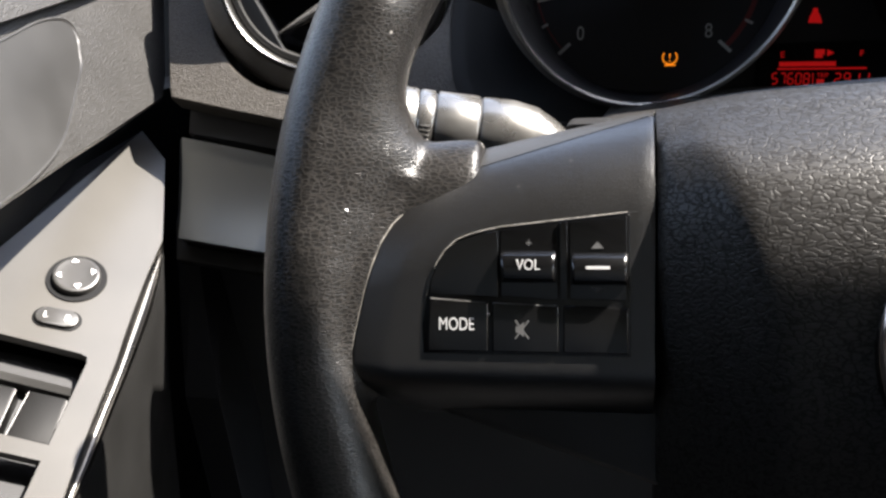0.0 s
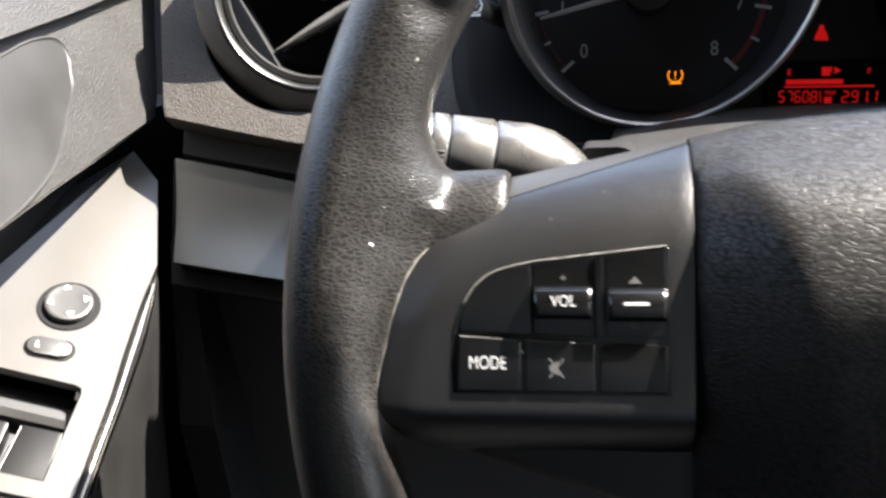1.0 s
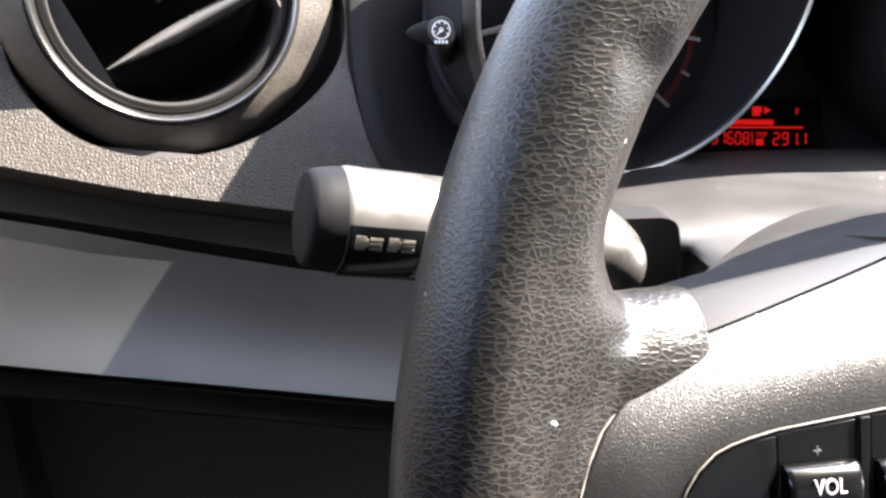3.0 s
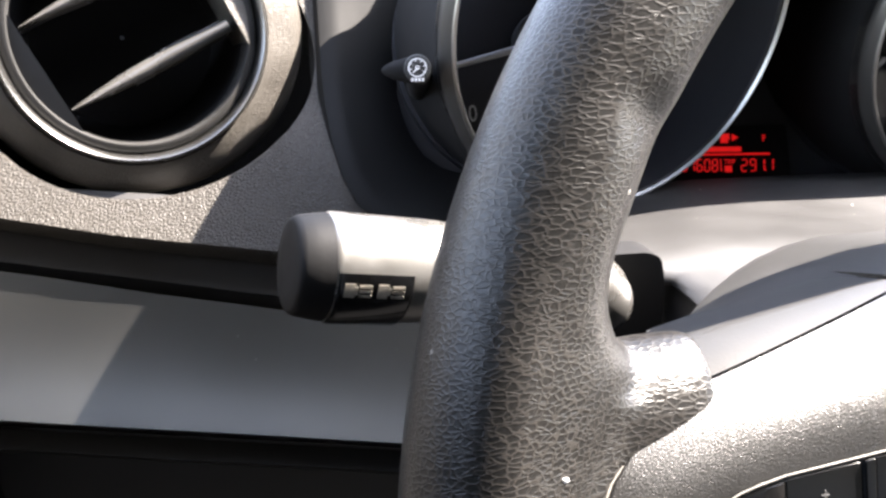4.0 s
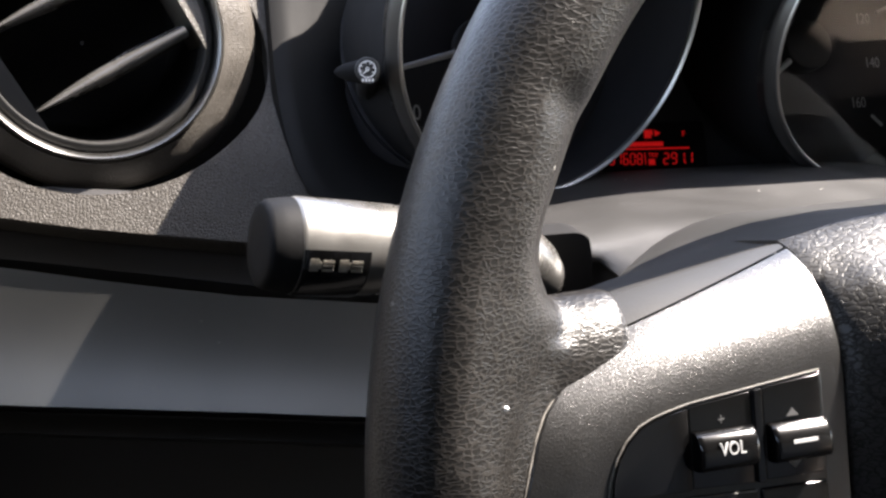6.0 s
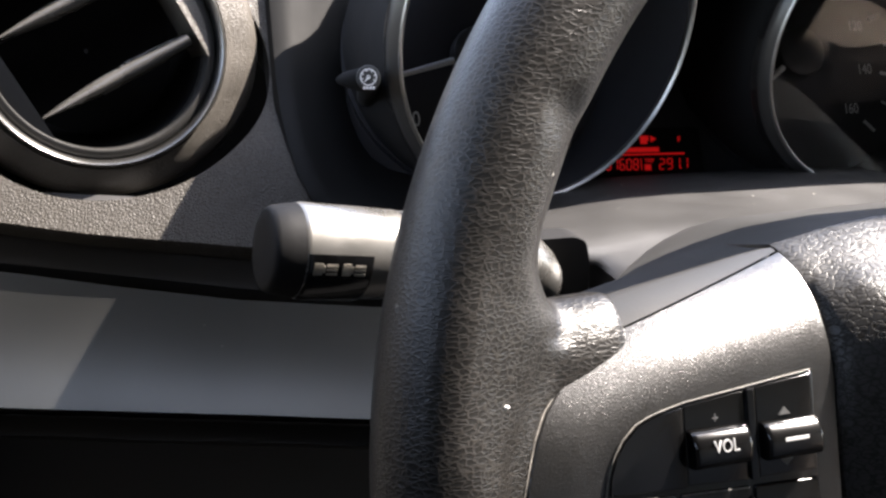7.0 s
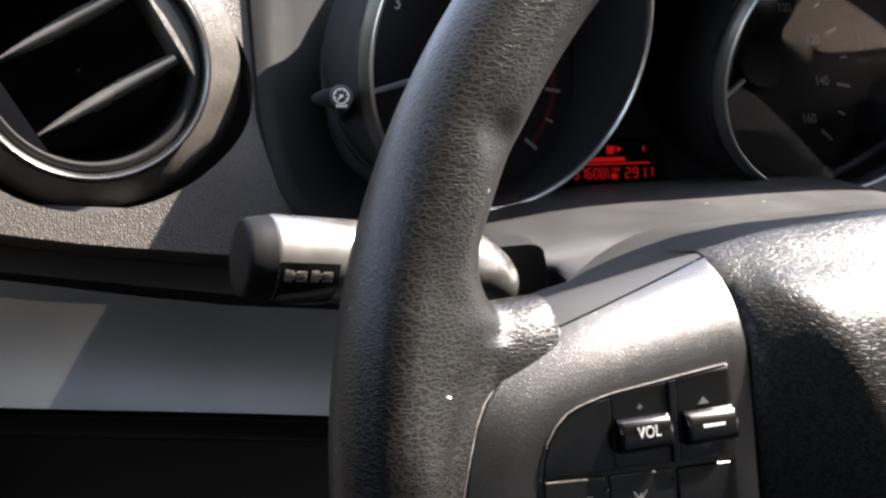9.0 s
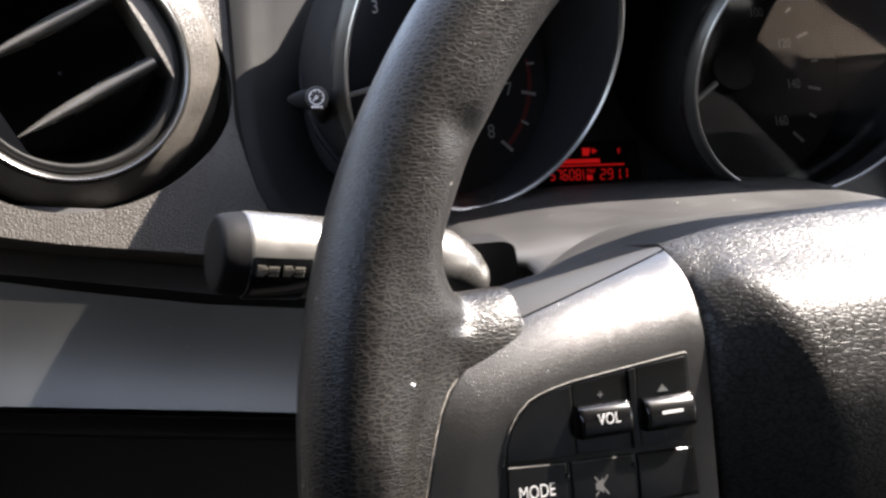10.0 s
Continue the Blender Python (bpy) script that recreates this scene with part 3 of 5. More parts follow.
for i in range(4):
    part("symbol_bar", bar(-0.0028 + 0.0016 * i, -0.0060, -0.0018 + 0.0016 * i, -0.0046, 0.0, 0.0002), WHITE, dimmer)
part("rib", loft([[(px, r * math.cos(2 * math.pi * k / 20), -0.0105 + 1.3 * r * math.sin(2 * math.pi * k / 20)) for k in range(20)] for px, r in ((-0.0165, 0.0003), (-0.0158, 0.0014), (-0.0138, 0.0028), (-0.0108, 0.0042), (-0.0070, 0.0053), (-0.0030, 0.0060), (0.0, 0.0062))]), VOID, dimmer, "ribbed teardrop beside the knob")

# ---- side air vent ----
vent = thing("air_vent", lean_frame((-0.1541, 0.4766, 1.0130), 7.4, 14.2), "round black air vent with a chrome ring and two slats", "air vent")
part("chrome_ring", lathe([(0.0460, -0.0060), (0.0462, -0.0022), (0.0469, -0.0001), (0.0479, 0.0008), (0.0488, 0.0004), (0.0493, -0.0012), (0.0495, -0.0040)], 96), CHROME, vent, "thin chrome ring")
part("inner_ring", lathe([(0.0415, -0.012), (0.0419, -0.0040), (0.0424, -0.0030), (0.0432, -0.0030), (0.0446, -0.0036), (0.0456, -0.0044), (0.0460, -0.0056), (0.0461, -0.012)], 96), SPOKE_BACK, vent)


def collar():
    """The collar round the ring, falling away to its skirt."""
    rows = [(0.0492, -0.012), (0.0494, -0.0034), (0.0500, -0.0026), (0.0506, -0.0027), (0.0520, -0.0034), (0.0545, -0.0047), (0.0572, -0.0063), (0.0595, -0.0081), (0.0609, -0.0102), (0.0615, -0.0135), (0.0617, -0.0180), (0.0617, -0.034), (0.0617, -0.052), (0.0560, -0.052)]
    rings = []
    for i in range(96):
        a = 2 * math.pi * i / 96
        wide = 0.0042 * max(0.0, math.cos(a)) ** 2
        rings.append([((r + wide * ease((r - 0.051) / 0.010)) * math.cos(a), (r + wide * ease((r - 0.051) / 0.010)) * math.sin(a), h) for r, h in rows])
    return loft(rings, close=True, caps=False, loop=True)


part("collar", collar(), COLLAR, vent, "fine-grained dark collar")
part("barrel", loft([[(x, y, h) for x, y in circle(r, 64)] for r, h in ((0.0416, -0.009), (0.0416, -0.03), (0.036, -0.05), (0.001, -0.052))], caps=False), VOID, vent)
TURN_V = Matrix.Rotation(radians(26), 4, "Z")
for sgn in (-1, 1):
    a0 = math.acos(0.0345 / 0.0424)
    pts = [(sgn * 0.0424 * math.cos(-a0 + 2 * a0 * i / 16), 0.0424 * math.sin(-a0 + 2 * a0 * i / 16)) for i in range(17)]
    bm = bmesh.new()
    top = [bm.verts.new((x, y, (-0.0012 if sgn > 0 else -0.004) - 0.0022 * (abs(x) - 0.0345) / 0.0079)) for x, y in pts]
    low = [bm.verts.new((x, y, -0.030)) for x, y in pts]
    bm.faces.new(top)
    bm.faces.new(low)
    for i in range(17):
        j = (i + 1) % 17
        bm.faces.new((top[i], top[j], low[j], low[i]))
    bm.transform(TURN_V)
    # right plate takes the paler collar plastic, standing in for the sunlight on it
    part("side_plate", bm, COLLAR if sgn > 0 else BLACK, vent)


def slat(y0):
    """A leaf-shaped slat: thick in the middle, drawn out to both ends."""
    rings = []
    for i in range(25):
        s = -1 + 2 * i / 24
        x = -0.0336 + 0.0325 * (s + 1)
        k = 0.10 + 0.90 * math.sin(math.pi * 0.5 * min(1.0, (s + 1) / 1.35)) ** 0.9 - 0.28 * max(0.0, s - 0.35) ** 1.0
        f = -0.0062 + 0.0060 * max(0.0, s) ** 1.5 - 0.0035 * (1 - k)
        ring = [(x, y0 - 0.0008, -0.034)]
        for q in range(15):
            a = math.pi * (q / 14 - 0.5)
            ring.append((x, y0 + 0.0040 * k * math.sin(a), f - 0.009 + 0.009 * math.cos(a) ** 0.8))
        rings.append(ring)
    bm = loft(rings)
    bm.transform(TURN_V)
    return bm


for y0 in (-0.0150, 0.0185):
    part("slat", slat(y0), SLAT, vent, "grey vent slat")

# ---- satin trim strip, its dark surround and the knee panel ----
PF = lean_frame((-0.152, 0.441, 0.923), 37)
trim_strip = thing("trim_strip", PF, "smooth satin grey trim strip in a black surround", "trim", kind="structure")


def strip(rows, crown):
    rings = []
    for x0, y0, x1, y1 in rows:
        ring = []
        for s in (0.0, 0.04, 0.08, 0.12, 0.16, 0.25, 0.375, 0.5, 0.625, 0.75, 0.875, 1.0):
            ring.append((x0 + (x1 - x0) * s, y0 + (y1 - y0) * s, crown * math.sin(math.pi * s)))
        back = [(p[0], p[1], -0.012) for p in (ring[-1], ring[0])]
        rings.append(ring + back)
    return loft(rings)


part("strip", strip([(-0.0745, 0.0160, -0.0650, -0.0388), (-0.0735, 0.0158, -0.0640, -0.0390), (-0.035, 0.0082, -0.030, -0.0438), (0.0, 0.0004, 0.0, -0.0478), (0.045, -0.0085, 0.043, -0.0535), (0.10, -0.016, 0.10, -0.0615), (0.18, -0.026, 0.18, -0.072)], -0.0020), TRIM, trim_strip)
part("upper_gap", prism([(-0.074, 0.0205), (-0.02, 0.0105), (0.05, -0.003), (0.18, -0.020), (0.18, 0.02), (0.05, 0.035), (-0.078, 0.050)], -0.022, -0.0045, 0.001), KNEE, trim_strip)
part("lower_border", prism([(-0.0815, 0.020), (-0.0755, 0.0185), (-0.0660, -0.0400), (-0.030, -0.0450), (0.0, -0.0490), (0.045, -0.0550), (0.18, -0.0735), (0.18, -0.082), (0.045, -0.0625), (0.0, -0.0565), (-0.030, -0.0520), (-0.0700, -0.0470)], -0.016, -0.0095, 0.0008), LOWER_DOOR, trim_strip)
tagged(part("knee_panel", loft([[(-0.232, 0.452, 0.905), (0.10, 0.440, 0.865), (0.10, 0.455, 0.865), (-0.232, 0.465, 0.905)], [(-0.232, 0.470, 0.80), (0.10, 0.465, 0.79), (0.10, 0.48, 0.79), (-0.232, 0.485, 0.80)], [(-0.232, 0.50, 0.50), (0.10, 0.50, 0.50), (0.10, 0.51, 0.50), (-0.232, 0.51, 0.50)]]), KNEE, smooth=60), "black plastic knee panel under the trim strip", "panel", kind="structure")
tagged(part("dash_side", loft([[(-0.238, 0.47, 0.55), (-0.232, 0.425, 0.80), (-0.226, 0.432, 0.895), (-0.2235, 0.462, 0.940), (-0.2275, 0.468, 0.956), (-0.250, 0.52, 1.04), (-0.252, 0.80, 1.04), (-0.25, 0.80, 0.55)], [(-0.22, 0.47, 0.55), (-0.212, 0.425, 0.80), (-0.214, 0.428, 0.893), (-0.2100, 0.464, 0.938), (-0.2175, 0.470, 0.954), (-0.240, 0.526, 1.038), (-0.24, 0.80, 1.038), (-0.235, 0.80, 0.55)]]), VOID, smooth=0), "black end of the dashboard beside the door", "panel", kind="structure")
tagged(part("dash_top", loft([[(-0.25, 0.55, 1.075), (0.0, 0.57, 1.09), (1.25, 0.57, 1.09), (1.25, 0.97, 1.04), (-0.25, 0.97, 1.04)], [(-0.25, 0.56, 1.05), (0.0, 0.58, 1.06), (1.25, 0.58, 1.06), (1.25, 0.97, 1.02), (-0.25, 0.97, 1.02)]]), DASH, smooth=0), "dark grey top of the dashboard under the windscreen", "dashboard", kind="structure")
tagged(part("dash_right", loft([[(0.27, 0.42, 0.70), (0.27, 0.50, 1.08), (1.25, 0.50, 1.08), (1.25, 0.42, 0.70)], [(0.27, 0.46, 0.70), (0.27, 0.54, 1.08), (1.25, 0.54, 1.08), (1.25, 0.46, 0.70)]]), DASH, smooth=0), "plain dark grey dashboard beyond the instruments", "dashboard", kind="structure")

# ---- steering column shroud ----
shroud = thing("column_shroud", Matrix.Translation((0.1, 0.36, 0.93)), "dusty dark grey plastic steering column shroud", "column shroud")


def shroud_body():
    rings = []
    rows = ((0.283, 0.036, 0.040, 0.9300), (0.30, 0.026, 0.031, 0.9370), (0.318, 0.018, 0.022, 0.9435), (0.334, 0.0125, 0.0150, 0.9490), (0.348, 0.0095, 0.0105, 0.9530), (0.357, 0.0070, 0.0080, 0.9550), (0.3605, -0.0020, 0.0070, 0.9554),
            (0.364, -0.0110, 0.0065, 0.9558), (0.370, -0.0150, 0.0065, 0.9562), (0.38, -0.0150, 0.0065, 0.9562), (0.39, -0.0130, 0.0065, 0.9566), (0.405, -0.0110, 0.0065, 0.9566), (0.42, -0.010, 0.0065, 0.9556), (0.45, -0.009, 0.0065, 0.9550))
    for y, xe, xl, zt in rows:
        x1 = 0.2 - xe * 0.6
        ring = [(x1, 0.85), (x1, zt - 0.030), (x1 - 0.004, zt - 0.014), (x1 - 0.016, zt - 0.005)]
        for k in range(1, 12):
            s = k / 12
            x = x1 - 0.016 + (xe + 0.020 - x1 + 0.016) * s
            ring.append((x, zt - 0.004 * (2 * s - 1) ** 4))
        ring += [(xe + 0.016, zt - 0.0042), (xe + 0.007, zt - 0.0052), (xe + 0.002, zt - 0.0066), (xe, zt - 0.0084), (xe + 0.0008, zt - 0.0094), (xe + 0.003, zt - 0.0086), (max(xl - 0.002, xe + 0.004), zt - 0.0084), (xl + 0.003, zt - 0.0094), (xl, zt - 0.0140), (xl, 0.85)]
        rings.append([Vector((x, y, z)) - Vector((0.1, 0.36, 0.93)) for x, z in ring])
    return loft(rings)


part("body", shroud_body(), SHROUD, shroud, smooth=50)
hole = rounded([(-0.017, 0.958), (-0.003, 0.9582), (0.0008, 0.9565), (0.0022, 0.950), (0.0024, 0.90), (-0.017, 0.90)], 0.003, 4)
part("stalk_opening", loft([[Vector((x, y, z)) - Vector((0.1, 0.36, 0.93)) for x, z in hole] for y in (0.3505, 0.3625)]), VOID, shroud, "dark opening for the stalk", smooth=0)

# ---- lamp stalk ----
P0, P1 = Vector((-0.1010, 0.3215, 0.9690)), Vector((-0.0060, 0.3440, 0.9520))
AX = (P1 - P0).normalized()
sd = Vector((0, 0, 1)).cross(AX).normalized()
ST = Matrix((AX, sd, AX.cross(sd))).transposed().to_4x4()
ST.translation = P0
stalk = thing("lamp_stalk", ST, "silver lamp stalk with a black end cap and symbols", "stalk")


def stalk_ring(x, r, flat=1.0, drop=0.0, n=28):
    return [(x, r * math.cos(2 * math.pi * k / n), flat * r * math.sin(2 * math.pi * k / n) - drop) for k in range(n)]


part("end_cap", loft([stalk_ring(x, r, 1.02) for x, r in ((-0.0002, 0.0060), (0.0, 0.0098), (0.0005, 0.0108), (0.0016, 0.0114), (0.0050, 0.0120), (0.0080, 0.0124))]), CAP, stalk, "dull black end cap")
part("grip", loft([stalk_ring(x, r, 1.02) for x, r in ((0.0075, 0.0118), (0.0082, 0.0124), (0.0092, 0.0127), (0.030, 0.0124), (0.0365, 0.0122), (0.0374, 0.0117))]), SILVER, stalk)
for x in (0.0368, 0.0428, 0.0580):
    part("ring", loft([stalk_ring(x + d, 0.0110, 1.02) for d in (0.0, 0.0016)]), BLACK, stalk)
part("collar", loft([stalk_ring(x, r, 1.02) for x, r in ((0.0379, 0.0117), (0.0385, 0.0121), (0.0424, 0.0120), (0.0430, 0.0116))]), SILVER, stalk, "silver turning collar")
part("collar", loft([stalk_ring(x, r, 1.02) for x, r in ((0.0440, 0.0116), (0.0446, 0.0120), (0.0576, 0.0119), (0.0582, 0.0115))]), SILVER, stalk, "silver turning collar")
part("arm", loft([stalk_ring(x, r, 1.02, max(0, x - 0.075) * 0.35) for x, r in ((0.0592, 0.0114), (0.0599, 0.0118), (0.070, 0.0118), (0.078, 0.0114), (0.084, 0.0104), (0.0885, 0.0088), (0.0915, 0.0066), (0.0930, 0.0040), (0.0934, 0.0015))]), SILVER, stalk)
for k in range(9):
    a = radians(170 + 7 * k)
    part("knurl", loft([[(x, 0.0121 * math.cos(a + d) * f, 0.01235 * math.sin(a + d) * f) for d, f in ((-0.03, 0.98), (0.0, 1.03), (0.03, 0.98))] for x in (0.0388, 0.0421)], close=True), SILVER, stalk)
# black lower half of the grip, with worn symbols
win = []
for x in (0.0084, 0.0094, 0.0255, 0.0263):
    e = 0.0002 if x in (0.0094, 0.0255) else -0.0003
    win.append([(x, (0.0128 + e) * math.cos(radians(a)), (0.0130 + e) * math.sin(radians(a))) for a in range(170, 307, 8)] + [(x, 0.0105 * math.cos(radians(a)), 0.0105 * math.sin(radians(a))) for a in range(306, 169, -8)])
part("lower_shell", loft(win), KEY, stalk, "gloss black lower shell")
SYMBOL = shader("worn_print", (0.11, 0.098, 0.08), 0.7, mottle=0.6, mottle_scale=300)
for start in (0.0098, 0.0176):
    # a lamp outline with three beams beside it
    marks = [(start, start + 0.0024, 180, 194), (start + 0.0007, start + 0.0031, 183, 191)] + [(start + 0.0034, start + 0.0064, 181 + 5 * k, 184 + 5 * k) for k in range(3)]
    for x0, x1, a0, a1 in marks:
        ring = [[(x, 0.01315 * math.cos(radians(a)), 0.01335 * math.sin(radians(a))) for a in (a0, (a0 + a1) / 2, a1)] + [(x, 0.0127 * math.cos(radians(a)), 0.0128 * math.sin(radians(a))) for a in (a1, a0)] for x in (x0, x1)]
        part("symbol", loft(ring), SYMBOL, stalk)

# ---- steering wheel ----
WF = lean_frame((0.1035, 0.2545, 0.9312), 15.5, 3.5)
wheel = thing("steering_wheel", WF, "dark leather-wrapped steering wheel with switches on its spoke", "steering wheel")
RIM_C = WF.inverted() @ lean_frame((0.1084, 0.2497, 0.9308), 14.6, 1.65)
INNER = [(-180, 0.1656), (-30, 0.1656), (-12, 0.1665), (-6.6, 0.1680), (-5, 0.1690), (-3, 0.1688), (0.5, 0.1665), (3.6, 0.1646), (5.8, 0.1620), (8.3, 0.1582), (10.1, 0.1552), (11.5, 0.1535), (13, 0.1525), (14.0, 0.1525),
         (14.6, 0.1532), (15.2, 0.1552), (16.0, 0.1584), (16.8, 0.1607), (17.8, 0.1630), (19.2, 0.1648), (21, 0.1658), (26, 0.1661), (30, 0.1656), (180, 0.1656)]
DROP = [(-10, 0.0), (3, -0.001), (7, -0.006), (9, -0.0095), (11.5, -0.0122), (13.2, -0.0130), (14.5, -0.0125), (15.5, -0.0100), (17, -0.0060), (19, -0.0025), (22, 0.0)]
BOX = [(2, 0.0), (9, 0.35), (14, 0.5), (16, 0.42), (18, 0.2), (22, 0.0)]


FRONT_SHIFT = 0.5


def rim():
    angs = [-180 + 2.0 * i for i in range(180)]
    fine_step = [-14 + 0.4 * i for i in range(70)] + [14 + 0.2 * i for i in range(36)] + [21.2 + 0.8 * i for i in range(8)]
    angs = sorted(set([a for a in angs if not (-14 <= a <= 27) and not (153 <= a or a <= -166)] + fine_step + [180 - a for a in fine_step if a > 0] + [-180 - a for a in fine_step if a <= 0]))
    rings = []
    for a in angs:
        m = 180 - a if a > 90 else (-180 - a if a < -90 else a)
        drop, box = table(DROP, m), table(BOX, m)
        flip = 1 if abs(a) > 90 else -1
        ca, sa = math.cos(radians(m)), math.sin(radians(m))
        r0, ao, b = 0.1797, 0.0141, 0.0156
        ring = []
        for k in range(40):
            t = 2 * math.pi * k / 40
            c, s = math.cos(t), math.sin(t)
            ms = m + FRONT_SHIFT * max(0.0, s) ** 0.7 if m > 10 else m
            ai = r0 - table(INNER, ms)
            if c >= 0:
                x, z = ao * c, b * s
            else:
                w = abs(c) ** (1.0 - 0.45 * box)
                bb = b if s > 0 else b * (1 - 1.5 * box * w)
                x, z = -ai * w, bb * math.copysign(abs(s) ** (1.0 - 0.5 * box), s) + drop * w
            r = r0 + x
            if flip < 0 and s > 0:
                k2 = ((m - 28.0) / 1.5) ** 2 + ((r - 0.1710) / 0.0050) ** 2
                z -= 0.0034 * math.exp(-k2)
            ring.append(RIM_C @ Vector((flip * r * ca, r * sa, z)))
        rings.append(ring)
    return loft(rings, loop=True)


LEFT = [(-0.034, -0.1500), (-0.026, -0.1580), (-0.0198, -0.1618), (-0.0162, -0.1631), (-0.0121, -0.1632), (-0.0077, -0.1624), (-0.0008, -0.1607), (0.0053, -0.1592), (0.0103, -0.1576), (0.0158, -0.1555), (0.0205, -0.1527), (0.0246, -0.1485), (0.0277, -0.1446),
        (0.0310, -0.1382), (0.0343, -0.1325), (0.0375, -0.1316), (0.0405, -0.1300), (0.0426, -0.1210), (0.0454, -0.1066), (0.0478, -0.0943), (0.0489, -0.0868), (0.0490, -0.0862)]
TOPV = [(-0.17, 0.030), (-0.145, 0.036), (-0.130, 0.0408), (-0.1206, 0.0428), (-0.1066, 0.0456), (-0.0943, 0.0480), (-0.0862, 0.0494), (-0.0663, 0.0535), (-0.0324, 0.0560), (0.0, 0.0568)]
FACE_H = 0.0082
BEVEL_W = 0.0088
BEVEL = [(-0.02, 1.0), (0.009, 1.0), (0.017, 0.55), (0.023, 0.2), (0.029, 0.0)]


def crest(u):
    """The upper edge line, with its kinks eased."""
    return sum(table(TOPV, u + k * 0.003) for k in (-3, -2, -1, 0, 1, 2, 3)) / 7


def roll(d, rv=0.030, rh=0.027):
    k = max(0.0, min(1.0, (rv - d) / rv))
    return rh * (1 - math.sqrt(max(0.0, 1 - k * k)))


def cover_height(u, v):
    d = crest(u) + 0.0008 - v
    h = FACE_H - roll(d)
    side = u - table(LEFT, v)
    k = max(0.0, 1 - side / BEVEL_W)
    h -= 0.0014 * k * (0.75 + 0.25 * k) * table(BEVEL, v)
    low = max(0.0, (-0.0155 - v) / 0.019)
    return h - 0.030 * low * low


def spoke_cover(sgn=1):
    vs = [-0.034 + 0.0012 * i for i in range(62)] + [0.0404, 0.0410, 0.0418, 0.0426, 0.0434, 0.0442, 0.0450, 0.0458, 0.0466, 0.0474, 0.0480, 0.0485, 0.0488]
    vs = sorted(v for v in set(vs) if v <= 0.0489)
    n = 40
    rings = []
    for v in vs:
        u0, u1 = table(LEFT, v), -0.0866
        row = [(sgn * u0, v, cover_height(u0, v) - 0.018)]
        for k in range(n + 1):
            s = (k / n) ** 1.5
            u = u0 + (u1 - u0) * s
            hh = cover_height(u, v) - (0.0006 if k == 0 else 0.0003 if k == n else 0.0)
            row.append((sgn * u, v, hh))
        row.append((sgn * u1, v, cover_height(u1, v) - 0.018))
        rings.append(row)
    return loft(rings, close=False, caps=False)


def cut_cover(sgn, keep_front):
    """The cover below its upper seam, or the smooth shell beyond the seam."""
    bm = spoke_cover(sgn)
    bmesh.ops.bisect_plane(bm, geom=bm.verts[:] + bm.edges[:] + bm.faces[:], plane_co=(sgn * -0.132, 0.0345 + (0 if keep_front else 0.0003), 0), plane_no=(-0.281 * sgn, 0.96, 0), clear_outer=keep_front, clear_inner=not keep_front)
    if not keep_front:
        bmesh.ops.translate(bm, verts=bm.verts[:], vec=(0, 0, -0.0004))
    return bm


for sgn in (1, -1):
    part("spoke_cover", cut_cover(sgn, True), COVER, wheel, "fine-grained dark plastic spoke cover", smooth=60)
    part("spoke_back", cut_cover(sgn, False), SPOKE_BACK, wheel, "smooth grey back of the spoke", smooth=60)


def spoke_wrap(sgn):
    """The leather lobe that wraps the root of the spoke."""
    rings = []
    for u, lift in ((-0.162, -0.002), (-0.154, -0.001), (-0.148, -0.0002), (-0.142, 0.0003), (-0.136, 0.0006), (-0.1318, 0.0006), (-0.1308, 0.0002), (-0.1306, -0.002)):
        top = 0.0424 + lift
        ring = []
        for k in range(25):
            a = radians(-60 + 240 * k / 24)
            deep = 0.0108 + lift + 0.13 * max(0.0, -0.1306 - u)
            ring.append((sgn * u, top - 0.0165 + 0.0165 * math.copysign(abs(math.sin(a)) ** 0.9, math.sin(a)), -0.0105 + deep * math.cos(a)))
        rings.append(ring)
    return loft(rings)


def leather_band(sgn):
    """The leather that runs from the crest of the rim down to the edge of the spoke cover."""
    rings = []
    for v, u in LEFT[1:14]:
        h = cover_height(u, v) - 0.0007
        c = Vector((u, v)).normalized()
        crest = c * 0.1745
        mid = Vector((u, v)).lerp(crest, 0.5)
        rings.append([(sgn * (u + 0.0012), v, h), (sgn * mid.x, mid.y, 0.5 * h + 0.5 * 0.0118 + 0.0004), (sgn * crest.x, crest.y, 0.0118), (sgn * crest.x, crest.y, -0.006), (sgn * (u + 0.0012), v, h - 0.012)])
    return loft(rings)


bm = rim()
for sgn, shape in ((1, spoke_wrap), (-1, spoke_wrap), (1, leather_band), (-1, leather_band)):
    lobe = bpy.data.meshes.new("lobe")
    piece = shape(sgn)
    bmesh.ops.recalc_face_normals(piece, faces=piece.faces)
    piece.to_mesh(lobe)
    piece.free()
    bm.from_mesh(lobe)
    bpy.data.meshes.remove(lobe)
rim_ob = part("rim", bm, LEATHER, wheel, "grained dark leather rim with lobes round the spokes", smooth=75)
skin = rim_ob.modifiers.new("skin", "REMESH")
skin.mode, skin.voxel_size, skin.use_smooth_shade = "VOXEL", 0.001, True
even = rim_ob.modifiers.new("even", "SMOOTH")
even.factor, even.iterations = 0.5, 22
WORN = shader("worn_or_glint_edge", (0.12, 0.112, 0.10), 0.7, mottle=0.7, mottle_scale=400)
edge_pts = [(u - 0.0002, v, cover_height(u, v) - 0.0003) for v, u in LEFT[2:15]]
part("worn_or_glint_edge", pipe(edge_pts, 0.00022, 6), WORN, wheel, "pale worn edge of the cover")


FOLD = [(-0.085, 0.056), (-0.02, 0.0585), (0.0, 0.0605), (0.013, 0.0640), (0.0229, 0.0668), (0.031, 0.0693), (0.036, 0.0728), (0.040, 0.0778), (0.0436, 0.0832), (0.047, 0.0856)]


